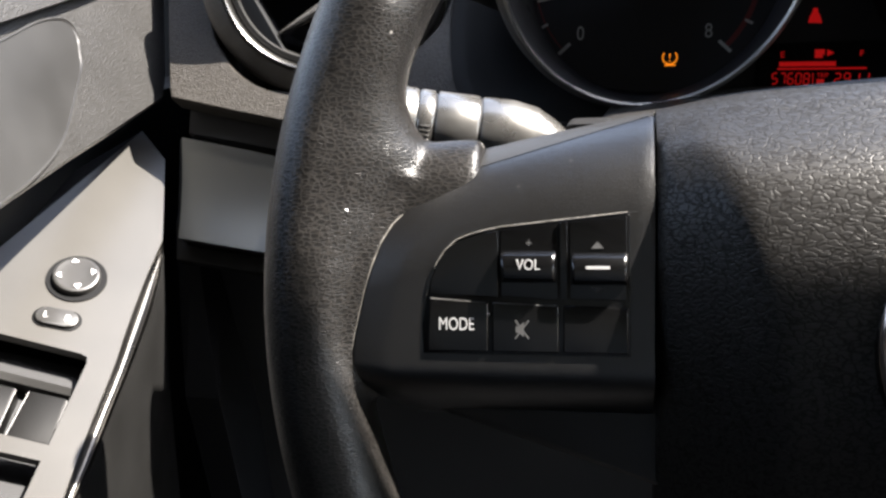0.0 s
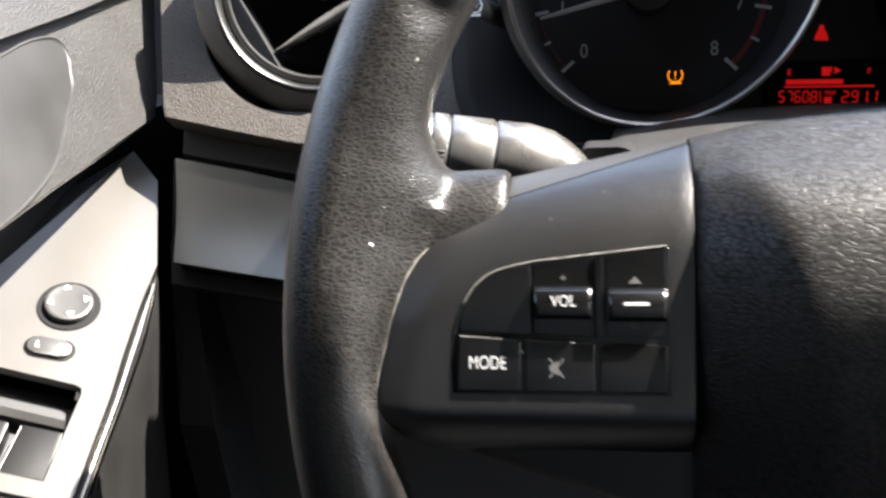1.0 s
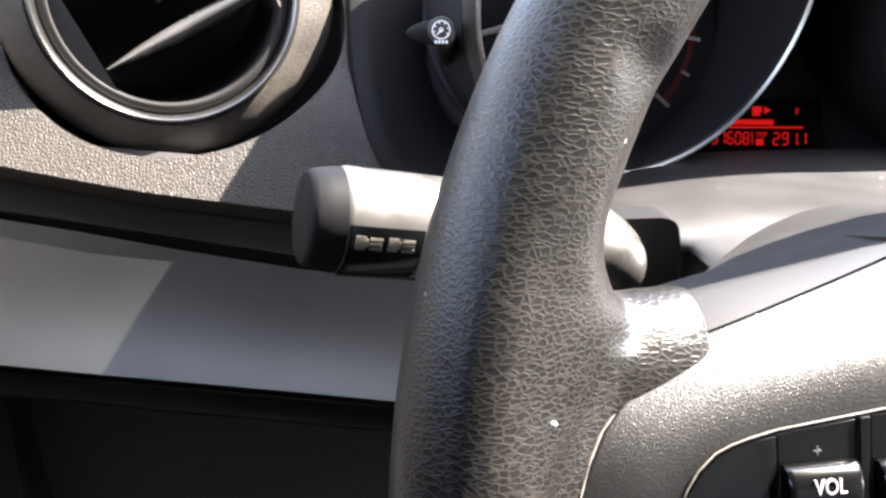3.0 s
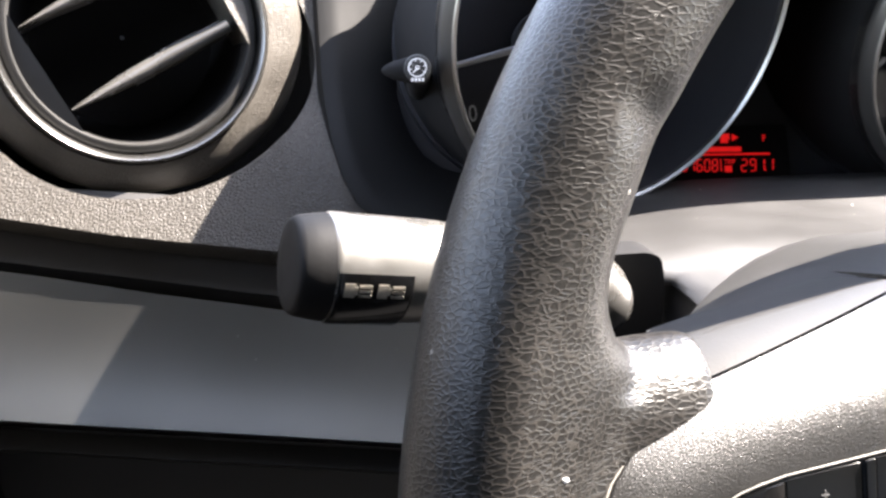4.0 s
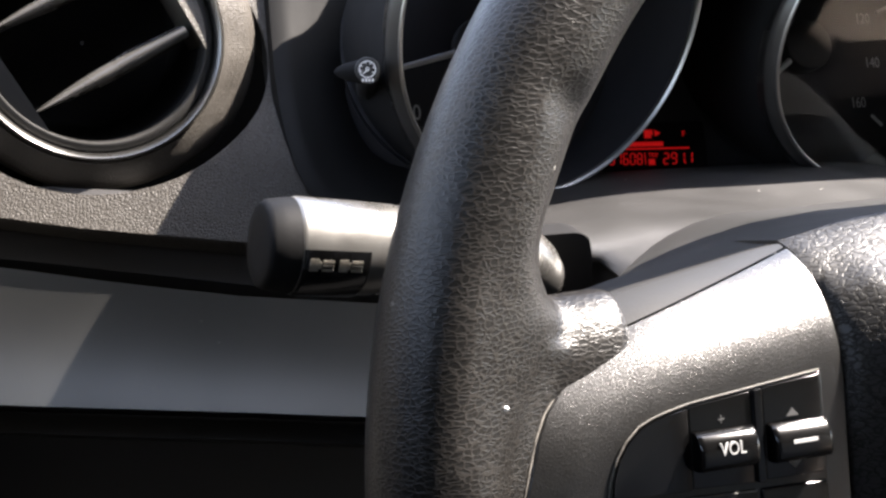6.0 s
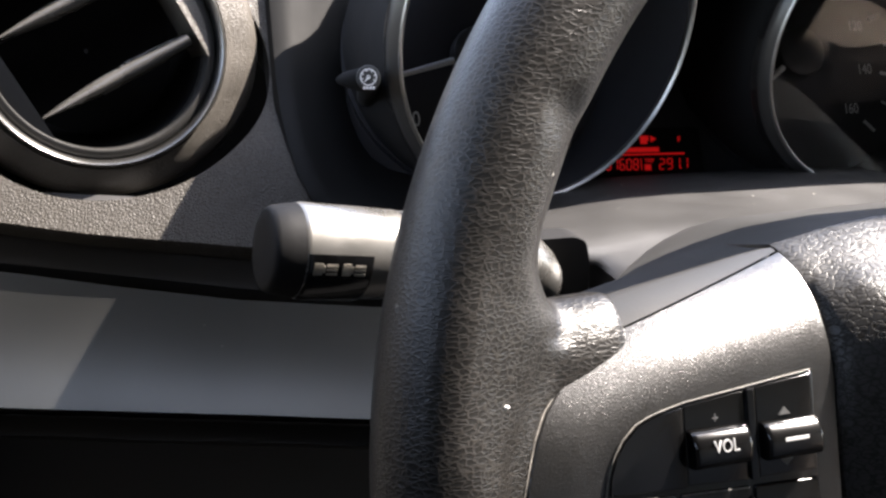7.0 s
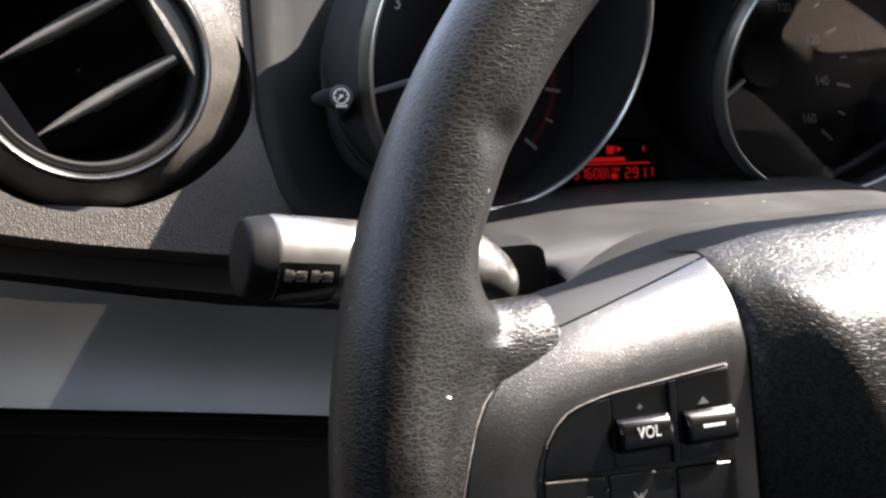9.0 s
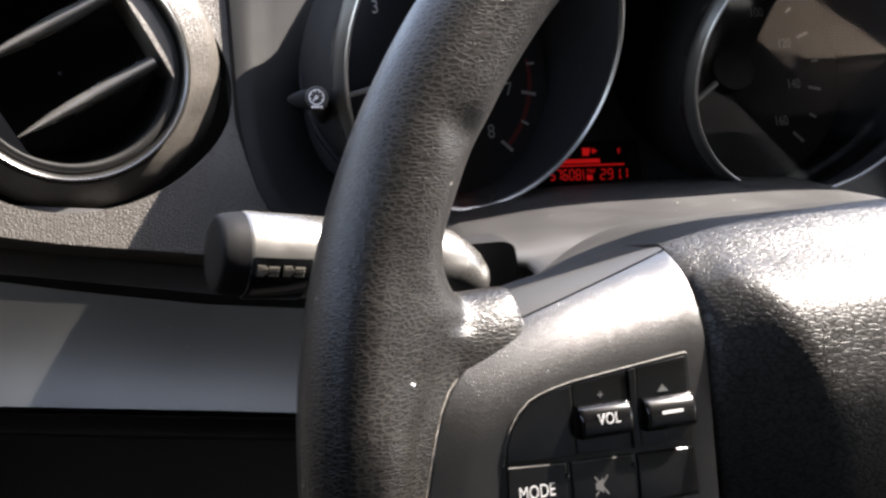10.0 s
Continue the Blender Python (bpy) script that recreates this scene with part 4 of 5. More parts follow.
def pad_height(u, v):
    d = crest(-abs(u)) + 0.0012 - v
    h = FACE_H + 0.0010 - roll(d, 0.034, 0.029)
    au = abs(u)
    arc = (min(0.006, max(-0.003, au - 0.0797)) + 0.0022) * ease((au - 0.066) / 0.006)
    fold = table(FOLD, v + arc)
    inner = fold - abs(u)
    soft = 0.5 * (inner + math.sqrt(inner * inner + 0.000003))
    wing = 0.0858 - abs(u)
    h += (0.62 * (wing - soft) + 0.07 * soft * (1 - 0.35 * soft / 0.06)) * min(1.0, max(0.0, d) / 0.012)
    k = max(0.0, 1 - wing / 0.0016)
    h -= 0.0008 * k * k
    low = max(0.0, (0.022 - v) / 0.09)
    return h - 0.030 * low * low


def pad():
    rings = []
    nu, nv = 72, 56
    for j in range(nv + 1):
        t = j / nv
        row = []
        for i in range(nu + 1):
            u = -0.0858 + 0.1716 * i / nu
            top = crest(-abs(u))
            s = 1 - (1 - t) ** 1.6
            v = -0.085 + (top + 0.085) * s
            row.append((u, v, pad_height(u, v)))
        row = [(row[0][0], row[0][1], row[0][2] - 0.02)] + row + [(row[-1][0], row[-1][1], row[-1][2] - 0.02)]
        rings.append(row)
    return loft(rings, close=False, caps=False)


part("airbag_pad", pad(), PAD, wheel, "wrinkle-grained dark vinyl airbag pad", smooth=60)


def emblem_ring(k, h, n=72):
    return [(0.0406 * k * math.cos(2 * math.pi * i / n), -0.0068 + 0.036 * k * math.sin(2 * math.pi * i / n), h) for i in range(n)]


emblem = part("emblem", loft([emblem_ring(k, h) for k, h in ((1.0, 0.008), (1.0, 0.0243), (0.985, 0.0257), (0.955, 0.0263), (0.925, 0.0257), (0.91, 0.0246), (0.85, 0.0240), (0.5, 0.0236), (0.02, 0.0236))]), POLISHED, wheel, "oval polished chrome emblem", smooth=60)


def back_shell():
    """The smooth hub housing behind pad and spokes, flaring back to the column."""
    front = [(-0.150, -0.030), (-0.150, 0.018), (-0.141, 0.034), (-0.132, 0.0408), (-0.121, 0.0428), (-0.104, 0.0454), (-0.0875, 0.0480), (-0.0663, 0.0515), (-0.0324, 0.0540), (0.0, 0.0545)]
    rear = [(-0.112, -0.030), (-0.1125, 0.018), (-0.1080, 0.033), (-0.1017, 0.0408), (-0.0968, 0.0448), (-0.0907, 0.0488), (-0.0845, 0.0518), (-0.0766, 0.0545), (-0.0670, 0.0562), (0.0, 0.0575)]
    rings = []
    for h, t, k in ((-0.009, 0.0, 0.95), (-0.012, 0.0, 0.99), (-0.016, 0.04, 1.0), (-0.030, 0.32, 1.0), (-0.045, 0.64, 1.0), (-0.060, 0.94, 1.0), (-0.065, 1.0, 0.99), (-0.0675, 1.0, 0.96), (-0.0685, 1.0, 0.90)):
        half_ring = [((a[0] * (1 - t) + b[0] * t) * k, (a[1] * (1 - t) + b[1] * t) * k, h) for a, b in zip(front, rear)]
        ring = half_ring + [(-x, y, z) for x, y, z in reversed(half_ring[:-1])]
        ring += [(0.05, -0.06, h), (-0.05, -0.06, h)]
        rings.append(ring)
    return loft(rings)


part("back_shell", back_shell(), SPOKE_BACK, wheel, "smooth grey hub housing", smooth=60)
for sgn in (-1, 1):
    part("lower_spoke", loft([[(sgn * x - 0.011, y, z + 0.004), (sgn * x + 0.011, y, z + 0.004), (sgn * x + 0.011, y, z - 0.008), (sgn * x - 0.011, y, z - 0.008)] for x, y, z in ((0.030, -0.078, -0.004), (0.034, -0.12, -0.004), (0.038, -0.168, 0.0))]), COVER, wheel)
EMB = (0.0, -0.006)
eh = pad_height(0, EMB[1])
bm = lathe([(0.0345, 0.0), (0.0350, 0.0024), (0.0365, 0.0030), (0.0378, 0.0020), (0.0384, -0.006), (0.0346, -0.006)], 72)
bm.transform(Matrix.Translation((EMB[0], EMB[1], eh - 0.0042)))
emblem = part("emblem", bm, CHROME, wheel, "chrome emblem ring")
part("emblem_plate", prism(circle(0.0347, 64, *EMB), eh - 0.008, eh - 0.0025), CHROME, emblem)

bm = bmesh.new()
bmesh.ops.create_icosphere(bm, subdivisions=2, radius=0.0005)
bm.transform(WF.inverted() @ Matrix.Translation((-0.0592, 0.2408, 0.9572)) @ Matrix.Diagonal((1.2, 0.6, 1.0, 1)))
part("speck", bm, WHITE, wheel, "white speck of dirt on the leather")

# ---- switches on the spoke ----
MM = 0.001
switches = part("switch_base", prism([(x * MM, y * MM) for x, y in [(-143.2, 2.0), (-142.2, 6.5), (-140.6, 10.4), (-138.4, 13.6), (-135.4, 16.3), (-132.6, 17.5), (-129.4, 18.4), (-124.0, 19.5), (-93.0, 22.9), (-92.4, 22.3), (-92.3, -12.3), (-144.0, -12.3), (-144.3, -5)]], 0.006, FACE_H + 0.0002, 0.0002), KEY, wheel, "black steering wheel switch block")
TOPK = FACE_H + 0.0009


def key(name, poly, h=TOPK, label="", material=KEY, r=0.0006, bev=0.0005):
    return part(name, prism(rounded([(x * MM, y * MM) for x, y in poly], r, 3), 0.007, h, bev, 3), material, switches, label)


key("blank_key", [(-142.0, 3.0), (-141.5, 6.5), (-140.1, 10.3), (-138.0, 13.3), (-135.2, 15.8), (-132.4, 17.0), (-129.3, 17.9), (-124.7, 18.8), (-124.7, 2.2)], TOPK, "blank black key", r=0.0003)
key("well", [(-124.1, 2.4), (-124.1, 19.0), (-109.8, 20.5), (-109.8, 1.6)], FACE_H + 0.0004, material=KEY, r=0.0003)
key("well", [(-107.0, 1.8), (-107.0, 20.9), (-93.2, 22.2), (-93.2, 1.6)], FACE_H + 0.0004, material=KEY, r=0.0003)
key("divider", [(-109.4, 1.6), (-109.4, 20.7), (-107.6, 20.9), (-107.6, 1.6)], TOPK + 0.0002, r=0.0002)


def rocker(u0, u1, v0, v1, label):
    """A rocker key: a bar with a bright rounded upper edge and a sloping face."""
    prof = [(v1, FACE_H), (v1, 0.0098), (v1 - 0.0003, 0.0105), (v1 - 0.0010, 0.0112), (v1 - 0.0018, 0.0118), (v1 - 0.0034, 0.0124), (v0 + 0.0014, 0.0123), (v0 + 0.0004, 0.0117), (v0, 0.0107), (v0, FACE_H)]
    rows = []
    for x, k in ((u0, 0.85), (u0 + 0.0004, 0.97), (u0 + 0.0010, 1.0), (u1 - 0.0010, 1.0), (u1 - 0.0004, 0.97), (u1, 0.85)):
        rows.append([(x, y, FACE_H + (z - FACE_H) * k) for y, z in prof])
    return part("rocker", loft(rows), KEY, switches, label)


vol = rocker(-0.1237, -0.1104, 0.0060, 0.0138, "gloss black volume rocker")
sel = rocker(-0.1064, -0.0931, 0.0055, 0.0133, "gloss black selector rocker")
lettering("key_letters", "VOL", 0.0037, -0.1169, 0.0104, 0.01228, KEYPRINT, vol, wide=0.82, thick=0.0004)
part("minus_sign", bar(-0.1029, 0.0095, -0.0972, 0.0102, 0.0115, 0.0125), KEYPRINT, sel)
part("plus_sign", bar(-0.1177, 0.0155, -0.1163, 0.0158, 0.0080, 0.00875), GREYPRINT, switches)
part("plus_sign", bar(-0.1171, 0.0149, -0.1169, 0.0165, 0.0080, 0.00876), GREYPRINT, switches)
part("arrow_mark", prism([(-0.1018, 0.0143), (-0.0988, 0.0143), (-0.1003, 0.0160)], 0.0080, 0.00885), GREYPRINT, switches)
part("arrow_mark", prism([(-0.1018, 0.0048), (-0.0988, 0.0048), (-0.1003, 0.0034)], 0.0080, 0.00880), GREYPRINT, switches)
rim_line = [(-143.0, 2.4), (-142.0, 6.8), (-140.4, 10.7), (-138.2, 13.9), (-135.2, 16.5), (-132.4, 17.7), (-129.2, 18.6), (-124.0, 19.7), (-108.5, 21.4), (-93.0, 23.1)]
part("worn_or_glint_edge", pipe([(x * MM, y * MM, FACE_H + 0.0003) for x, y in rim_line], 0.00018, 6), WORN, switches, "pale dusty edge of the switch block")
mode = key("mode_key", [(-142.2, 2.0), (-127.3, 1.0), (-127.3, -11.6), (-142.9, -11.6)], label="black key lettered in white")
mute = key("mute_key", [(-126.3, 1.0), (-109.7, 0.3), (-109.7, -11.6), (-126.3, -11.6)], label="black key with a crossed-out speaker")
key("blank_key", [(-108.7, 0.3), (-92.8, -0.2), (-92.8, -11.6), (-108.7, -11.6)], label="blank black key")
# pale bars that paint the glint on the keys' worn upper edges
GLINT = shader("key_edge_glint", (0.09, 0.087, 0.084), 0.4, mottle=0.5, mottle_scale=300)
for owner, (a, b) in ((mode, ((-141.8, 1.75), (-127.7, 0.75))), (mute, ((-125.9, 0.75), (-110.1, 0.05)))):
    part("worn_or_glint_edge", pipe([(a[0] * MM, a[1] * MM, TOPK - 0.0001), (b[0] * MM, b[1] * MM, TOPK - 0.0001)], 0.00016, 6), GLINT, owner, "pale glint painted along the worn upper edge of the key")
lettering("key_letters", "MODE", 0.0045, -0.1353, -0.0048, TOPK, KEYPRINT, mode, wide=0.72)
ZM = TOPK
part("speaker_sign", prism([(-0.1203, -0.0066), (-0.1203, -0.0050), (-0.1195, -0.0050), (-0.1183, -0.0039), (-0.1183, -0.0077), (-0.1195, -0.0066)], ZM, ZM + 0.0001), GREYPRINT, mute)
part("cross_stroke", prism([(-0.1206, -0.0080), (-0.1203, -0.0082), (-0.1169, -0.0036), (-0.1172, -0.0034)], ZM, ZM + 0.00015), GREYPRINT, mute)
part("cross_stroke", prism([(-0.1206, -0.0036), (-0.1203, -0.0034), (-0.1169, -0.0080), (-0.1172, -0.0082)], ZM, ZM + 0.00012), GREYPRINT, mute)
# small gloss studs added to catch the tiny highlights below the rockers
for u in (-0.1272, -0.1098):
    part("glint_stud", loft([[(x, y, z) for x, y in circle(r, 10, u, -0.0022)] for r, z in ((0.0005, FACE_H), (0.0005, FACE_H + 0.0013), (0.0003, FACE_H + 0.0015))]), KEY, switches)

# ---- driver's door ----
door = thing("door", Matrix.Translation((-0.25, 0.40, 0.92)), "pebble-grained grey door lining with a silver switch plate", "door", kind="structure")
DO = Vector((-0.25, 0.40, 0.92))


def door_pt(y, z, out=0.0):
    """A point on the slanted door lining."""
    return Vector((-0.244 - 0.3158 * (z - 0.952) + 0.95 * out, y, z + 0.3 * out)) - DO


def door_upper():
    rings = []
    for y, z0 in ((0.470, 0.9525), (0.462, 0.9512), (0.455, 0.9502), (0.42, 0.9450), (0.38, 0.9395), (0.326, 0.9310), (0.20, 0.912), (-0.3, 0.84)):
        row = [door_pt(y, z0, -0.03), door_pt(y, z0 + 0.0005, -0.003), door_pt(y, z0 + 0.002, -0.0005)]
        fwd = max(0.0, min(1.0, (y - 0.33) / 0.14))
        row += [door_pt(y + 0.8 * fwd * (1.06 - z0) * k, z0 + (1.025 + 0.035 * fwd - z0) * k, 0.0) for k in (0.1, 0.25, 0.45, 0.7, 1.0)]
        rings.append(row)
    edge = [Vector((p.x - 0.015, p.y + 0.004, p.z)) for p in rings[0]]
    return loft([edge] + rings, close=False, caps=False)


part("upper_lining", door_upper(), DOOR, door)
outline = [(0.327, 0.9340), (0.352, 0.9390), (0.378, 0.9490), (0.402, 0.9680), (0.4125, 0.977), (0.4165, 0.9840), (0.4195, 0.9900), (0.4185, 0.9960), (0.412, 0.9995), (0.395, 0.9990), (0.370, 0.9940), (0.30, 0.98), (0.18, 0.95), (0.18, 0.915), (0.30, 0.928)]


def smooth_loop(pts, n=6):
    out = []
    m = len(pts)
    for i in range(m):
        p0, p1, p2, p3 = (Vector(pts[(i + k) % m]) for k in (-1, 0, 1, 2))
        for j in range(n):
            t = j / n
            out.append(0.5 * ((2 * p1) + (p2 - p0) * t + (2 * p0 - 5 * p1 + 4 * p2 - p3) * t * t + (3 * p1 - p0 - 3 * p2 + p3) * t ** 3))
    return out


loop = smooth_loop(outline)
cen = Vector((0.36, 0.965))
rings = []
for k, h in ((1.0, -0.004), (1.0, 0.0012), (0.985, 0.0018), (0.97, 0.0012), (0.965, 0.0012), (0.94, 0.0012), (0.5, 0.0012), (0.02, 0.0012)):
    rings.append([door_pt(*(cen + (p - cen) * k), h) for p in loop])
part("smooth_inset", loft(rings), DOOR_SMOOTH, door, "smooth grey inset panel")
part("inset_edge", pipe([door_pt(*p, 0.0014) for p in loop] + [door_pt(*loop[0], 0.0014)], 0.0006, 6, caps=False), KNOB, door, "thin pale edge line")
part("ledge", loft([[door_pt(0.56, 1.026, h) for h in (-0.01, 0.004, 0.007, 0.004)], [door_pt(0.47, 1.0135, h) for h in (-0.01, 0.004, 0.007, 0.004)], [door_pt(0.43, 1.0075, h) for h in (-0.01, 0.004, 0.007, 0.004)], [door_pt(0.37, 1.0000, h) for h in (-0.01, 0.004, 0.007, 0.004)], [door_pt(0.0, 0.955, h) for h in (-0.01, 0.004, 0.007, 0.004)]], close=False, caps=False), DOOR, door)

# silver switch plate
PN = Vector((0.40, -0.41, 0.82)).normalized()
PY = (Vector((-0.2440, 0.4603, 0.9219)) - Vector((-0.2118, 0.3418, 0.8469))).normalized()
PY = (PY - PN * PY.dot(PN)).normalized()
PX = PY.cross(PN).normalized()
PLATE = Matrix((PX, PY, PN)).transposed().to_4x4()
PLATE.translation = Vector((-0.2491, 0.3784, 0.8834))
PL = Matrix.Translation(-DO) @ PLATE
PLI = PLATE.inverted()


def on_plate(x, y, z):
    q = PLI @ Vector((x, y, z))
    return (q.x, q.y)


tip, e1, e2, e3, e4, e5 = (on_plate(*p) for p in ((-0.2616, 0.4707, 0.9356), (-0.2440, 0.4603, 0.9219), (-0.2281, 0.4241, 0.8960), (-0.2211, 0.4052, 0.8832), (-0.2118, 0.3418, 0.8469), (-0.2070, 0.2966, 0.8220)))
l1, l2 = (on_plate(*p) for p in ((-0.2851, 0.3754, 0.8994), (-0.3116, 0.2996, 0.8745)))
r1, r2, r3 = (on_plate(*p) for p in ((-0.2638, 0.3405, 0.8716), (-0.2276, 0.3497, 0.8585), (-0.2243, 0.3100, 0.8371)))
r4 = on_plate(-0.2423, 0.3053, 0.8435)
w1 = on_plate(-0.2240, 0.3035, 0.8336)
far = (e5[0] + (e5[0] - e4[0]) * 2.0, e5[1] + (e5[1] - e4[1]) * 2.0)
r1far = (r1[0] + (r1[0] - r2[0]) * 0.8, r1[1] + (r1[1] - r2[1]) * 0.8)
l2 = tuple(Vector(l1).lerp(Vector(l2), 0.5))
r4far = (r4[0] + (r4[0] - r3[0]) * 5, r4[1] + (r4[1] - r3[1]) * 5)
w1far = (r4far[0], r4far[1] - 0.008)
w2 = (w1[0] + (r3[0] - r2[0]) * 1.2, w1[1] + (r3[1] - r2[1]) * 1.2)
INNER = [(-0.2113, 0.0035), (-0.1086, 0.0164), (-0.0729, 0.0206), (-0.0464, 0.0246), (-0.0212, 0.0268), (0.0085, 0.0304), (0.0300, 0.0343)]
OUTER = [(-0.2113, 0.0040), (-0.1064, 0.0200), (-0.0920, 0.0230), (-0.0624, 0.0273), (-0.0382, 0.0311), (-0.0100, 0.0346), (0.0187, 0.0356), (0.0300, 0.0348)]
STEPS = [0.030 - 0.2413 * k / 26 for k in range(27)]
plate_outline = [tip, e1] + [(table(INNER, y), y) for y in STEPS] + [w2, w1, w1far, r4far, r3] + [tuple(Vector(r2) + (Vector(r3) - Vector(r2)).normalized() * 0.004), tuple(Vector(r2) + (Vector(r3) - Vector(r2)).normalized() * 0.001 + (Vector(r1) - Vector(r2)).normalized() * 0.001), tuple(Vector(r2) + (Vector(r1) - Vector(r2)).normalized() * 0.004), r1far, l2, l1]
plate = part("switch_plate", prism(plate_outline, -0.005, 0.0), PLATE_PAINT, door, "silver painted switch plate", smooth=0, m=PL)
recess = part("switch_well", prism([(p[0] - 0.01, p[1]) for p in (r1far,)] + [(r2[0] + 0.001, r2[1] + 0.001), (r3[0] + 0.002, r3[1]), (w2[0] + 0.002, w2[1]), (w2[0] - 0.2, w2[1])], -0.022, -0.014), BLACK, plate)


def window_key(x0, x1):
    """One rocker over the sloped well floor, x0 to x1 across its upper edge."""
    poly = [(x0, -0.0592 - 0.16 * (x0 + 0.0076)), (x1, -0.0592 - 0.16 * (x1 + 0.0076)), (x1 - 0.0030, -0.0844), (x0 - 0.0042, -0.0844 + 0.16 * (x1 - x0))]
    return prism(rounded(poly, 0.0012, 3), -0.014, -0.0035, 0.0009, 2), poly


for x0, x1 in ((-0.0076, 0.0085), (-0.0290, -0.0130)):
    body, poly = window_key(x0, x1)
    switch = part("window_switch", body, WINDOW_KEY, plate, "dark grey window switch")
    for a, b in ((poly[0], poly[3]), (poly[1], poly[2])):
        part("edge_line", pipe([(a[0], a[1] - 0.001, -0.0036), (b[0], b[1] + 0.001, -0.0038)], 0.00028, 8), KNOB, switch, "pale line along the key edge")
slope = [Vector(r2).lerp(Vector(r3), 0.24), Vector(r2).lerp(Vector(r3), 0.40)]
leftd = (Vector(r1) - Vector(r2)).normalized()
bm = bmesh.new()
vs = [bm.verts.new((p.x, p.y, z)) for p, z in ((slope[0] + leftd * 0.001, -0.012), (slope[1] + leftd * 0.001, -0.006), (slope[1] + leftd * 0.08, -0.006), (slope[0] + leftd * 0.08, -0.012))]
lo = [bm.verts.new((v.co.x, v.co.y, -0.018)) for v in vs]
bm.faces.new(vs)
bm.faces.new(lo)
for i in range(4):
    bm.faces.new((vs[i], vs[(i + 1) % 4], lo[(i + 1) % 4], lo[i]))
part("well_slope", bm, DOOR_SMOOTH, plate)
knob = part("mirror_knob", loft([[(x, y, h) for x, y in circle(r, 40)] for r, h in ((0.0105, 0.0), (0.0105, 0.0030), (0.0101, 0.0040), (0.0092, 0.0044), (0.0087, 0.0043), (0.003, 0.0041))]), KNOB, plate, "round mirror adjuster knob")
part("knob_seat", prism(circle(0.0134, 48), -0.001, 0.0008, 0.0003), CAP, plate)
for a in (0, 90, 180, 270):
    d = Vector((math.cos(radians(a + 15)), math.sin(radians(a + 15))))
    s = Vector((-d.y, d.x))
    q = [d * 0.0088, d * 0.0066 + s * 0.0016, d * 0.0066 - s * 0.0016]
    part("arrow_mark", prism([(p.x, p.y) for p in q], 0.0040, 0.0048), WHITE, knob)
sc = Vector(on_plate(-0.2471, 0.3575, 0.8720))
sdir = (Vector(on_plate(-0.2379, 0.3605, 0.8690)) - Vector(on_plate(-0.2564, 0.3546, 0.8750))).normalized()
sn = Vector((-sdir.y, sdir.x))


def capsule(half, r):
    pts = []
    for i in range(13):
        a = -math.pi / 2 + math.pi * i / 12
        pts.append(sc + sdir * (half + r * math.cos(a)) + sn * r * math.sin(a))
    for i in range(13):
        a = math.pi / 2 + math.pi * i / 12
        pts.append(sc + sdir * (-half + r * math.cos(a)) + sn * r * math.sin(a))
    return [(p.x, p.y) for p in pts]


part("switch_seat", prism(capsule(0.0053, 0.0054), -0.001, 0.0005, 0.0002), CAP, plate)
side = part("side_switch", prism(capsule(0.0050, 0.0044), 0.0, 0.0022, 0.0008), KNOB, plate, "grey left and right switch")
tw = math.degrees(math.atan2(sdir.y, sdir.x))
pl_, pr_ = sc - sdir * 0.0048, sc + sdir * 0.0048
lettering("switch_letter", "L", 0.0042, pl_.x, pl_.y, 0.0022, WHITE, side, turn=tw)
lettering("switch_letter", "R", 0.0042, pr_.x, pr_.y, 0.0022, WHITE, side, turn=tw)

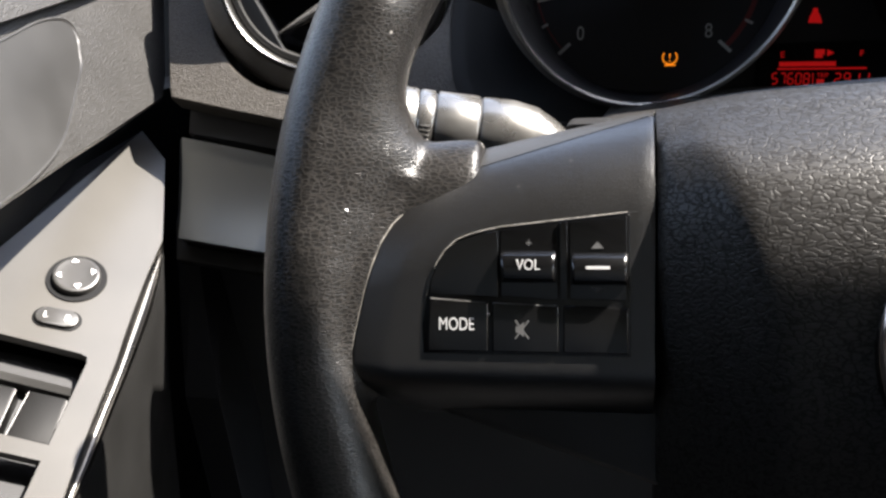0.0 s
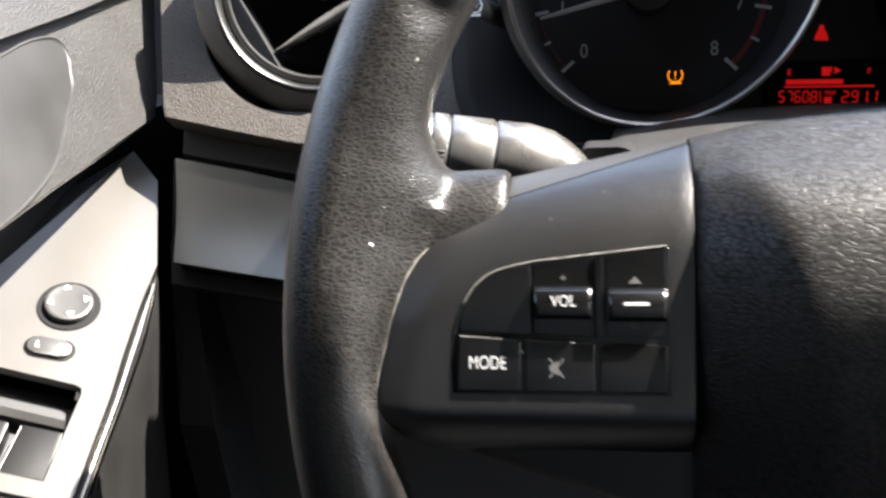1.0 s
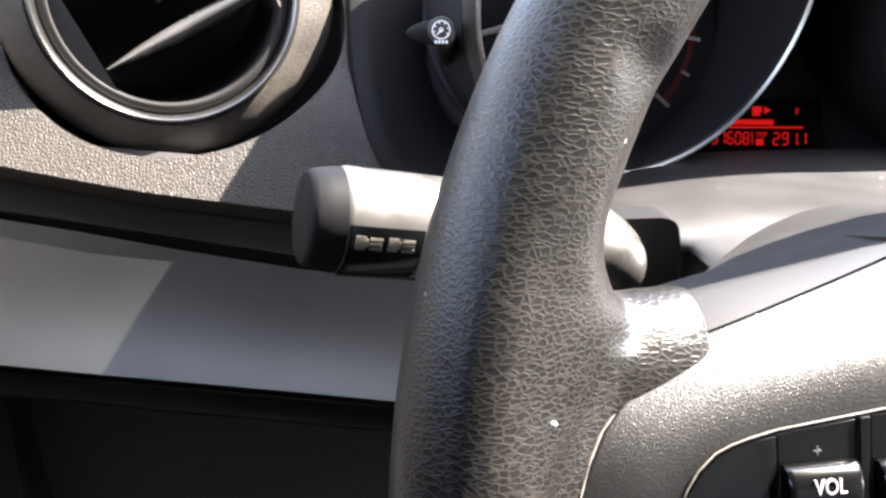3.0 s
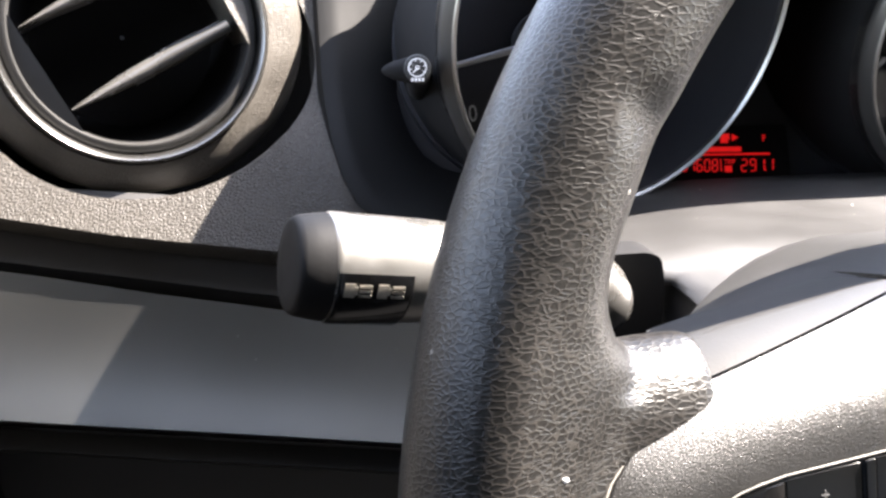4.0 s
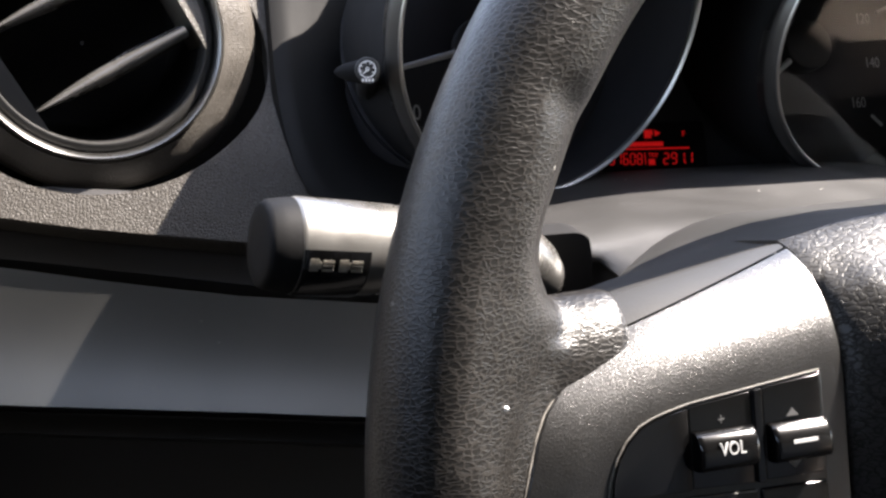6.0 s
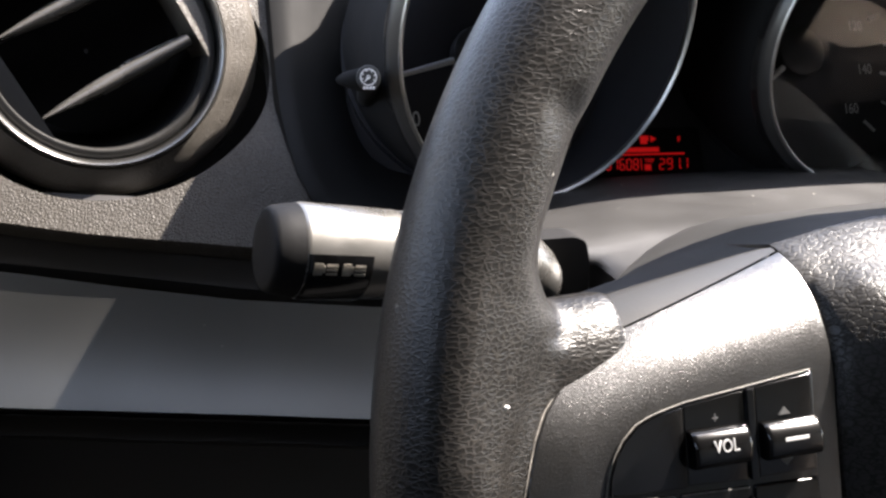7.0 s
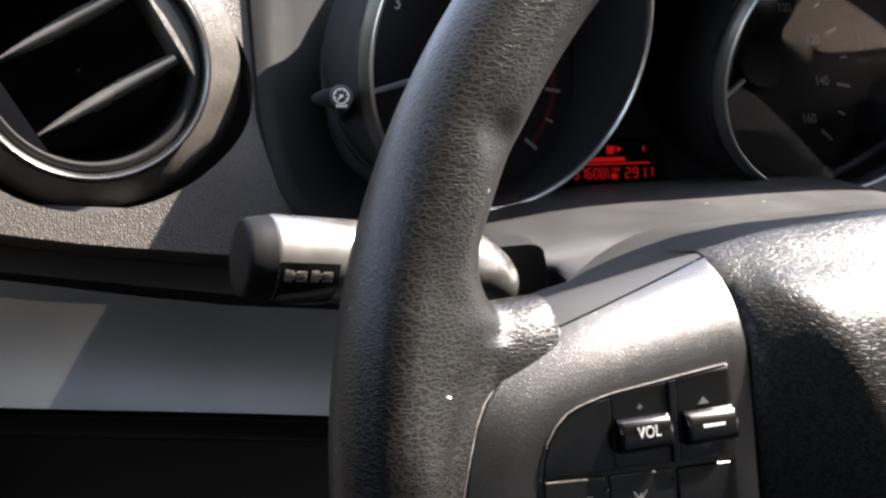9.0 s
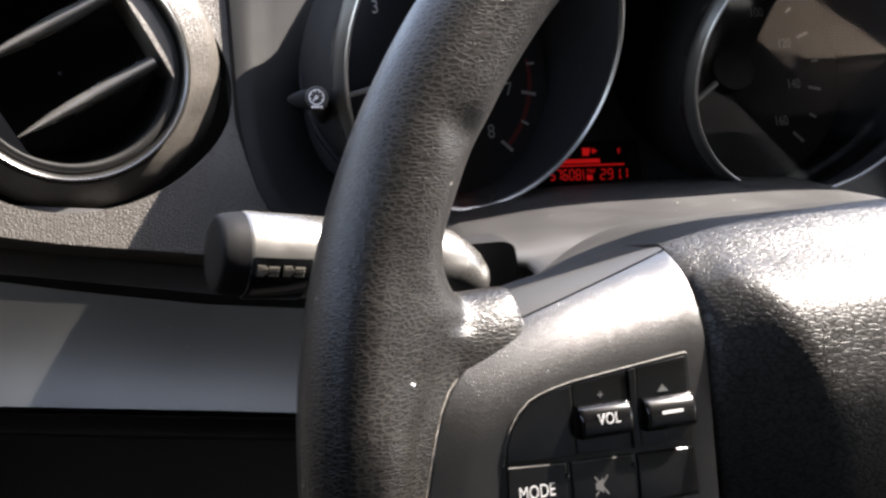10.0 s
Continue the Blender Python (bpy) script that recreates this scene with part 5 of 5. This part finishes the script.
# lining below the plate
edge_w = [PLATE @ Vector((table(OUTER, y) - 0.0006, y, -0.0065)) for y in STEPS]
rings = []
for p in edge_w:
    rings.append([p - DO, p + Vector((0.0004, 0.0, -0.004)) - DO, p + Vector((-0.005, 0.004, -0.03)) - DO, p + Vector((-0.016, 0.012, -0.08)) - DO, p + Vector((-0.04, 0.03, -0.25)) - DO])
EDGE = ((-0.10, -0.0016), (0.05, -0.0024), (0.22, -0.0040), (0.50, -0.0050), (0.74, -0.0047), (0.86, -0.0034), (0.94, -0.0032), (1.0, -0.0040), (1.02, -0.0080))
bm = loft([[(table(INNER, y) * (1 - k) + table(OUTER, y) * k, y, h) for k, h in EDGE] for y in STEPS], close=False, caps=False)
part("plate_edge", bm, PLATE_EDGE, plate, "polished rolled silver edge of the plate", smooth=70)
part("lower_lining", loft(rings, close=False, caps=False), LOWER_DOOR, door, "smooth grey lower lining", smooth=60)
gap = [on_plate(*q) for q in ((-0.2616, 0.4707, 0.9356), (-0.2851, 0.3754, 0.8994), (-0.3116, 0.2996, 0.8745), (-0.3437, 0.3015, 0.9278), (-0.2952, 0.3888, 0.9229), (-0.2612, 0.4732, 0.9472))]
part("groove", prism(gap, -0.016, -0.008), VOID, door, m=PL)
wall("door_pillar", [(-0.42, 0.60, 0.5), (-0.20, 0.58, 0.5), (-0.20, 0.58, 1.05), (-0.42, 0.60, 1.16)], 0.03, VOID, "plain dark pillar behind the door gap", "pillar")
tagged(wall("wall_left", [(-0.30, 1.0, 0.3), (-0.40, -0.6, 0.3), (-0.40, -0.6, 0.95), (-0.30, 1.0, 0.95)], 0.05, BLACK, "plain dark outer door skin behind the lining", "wall"))

# ---- passenger seat, seen mirrored in the dial glass ----
seat = thing("passenger_seat", Matrix.Translation((1.04, -0.40, 0.32)), "plain brown-grey cloth passenger seat", "seat")


def cushion(x, y, z, lx, ly, lz, r=0.04):
    poly = rounded([(-lx / 2, -ly / 2), (lx / 2, -ly / 2), (lx / 2, ly / 2), (-lx / 2, ly / 2)], r, 6)
    bm = prism(poly, -lz / 2, lz / 2, r * 0.8, 5)
    bm.transform(Matrix.Translation((x, y, z)))
    return bm


part("seat_cushion", cushion(0, -0.04, 0.24, 0.40, 0.42, 0.10), CLOTH, seat)
bm = cushion(0, 0, 0, 0.40, 0.60, 0.12)
bm.transform(Matrix.Translation((0, -0.16, 0.56)) @ Matrix.Rotation(radians(100), 4, "X"))
part("seat_back", bm, CLOTH, seat)
part("seat_base", cushion(0, -0.05, 0.095, 0.40, 0.36, 0.19, 0.02), BLACK, seat)
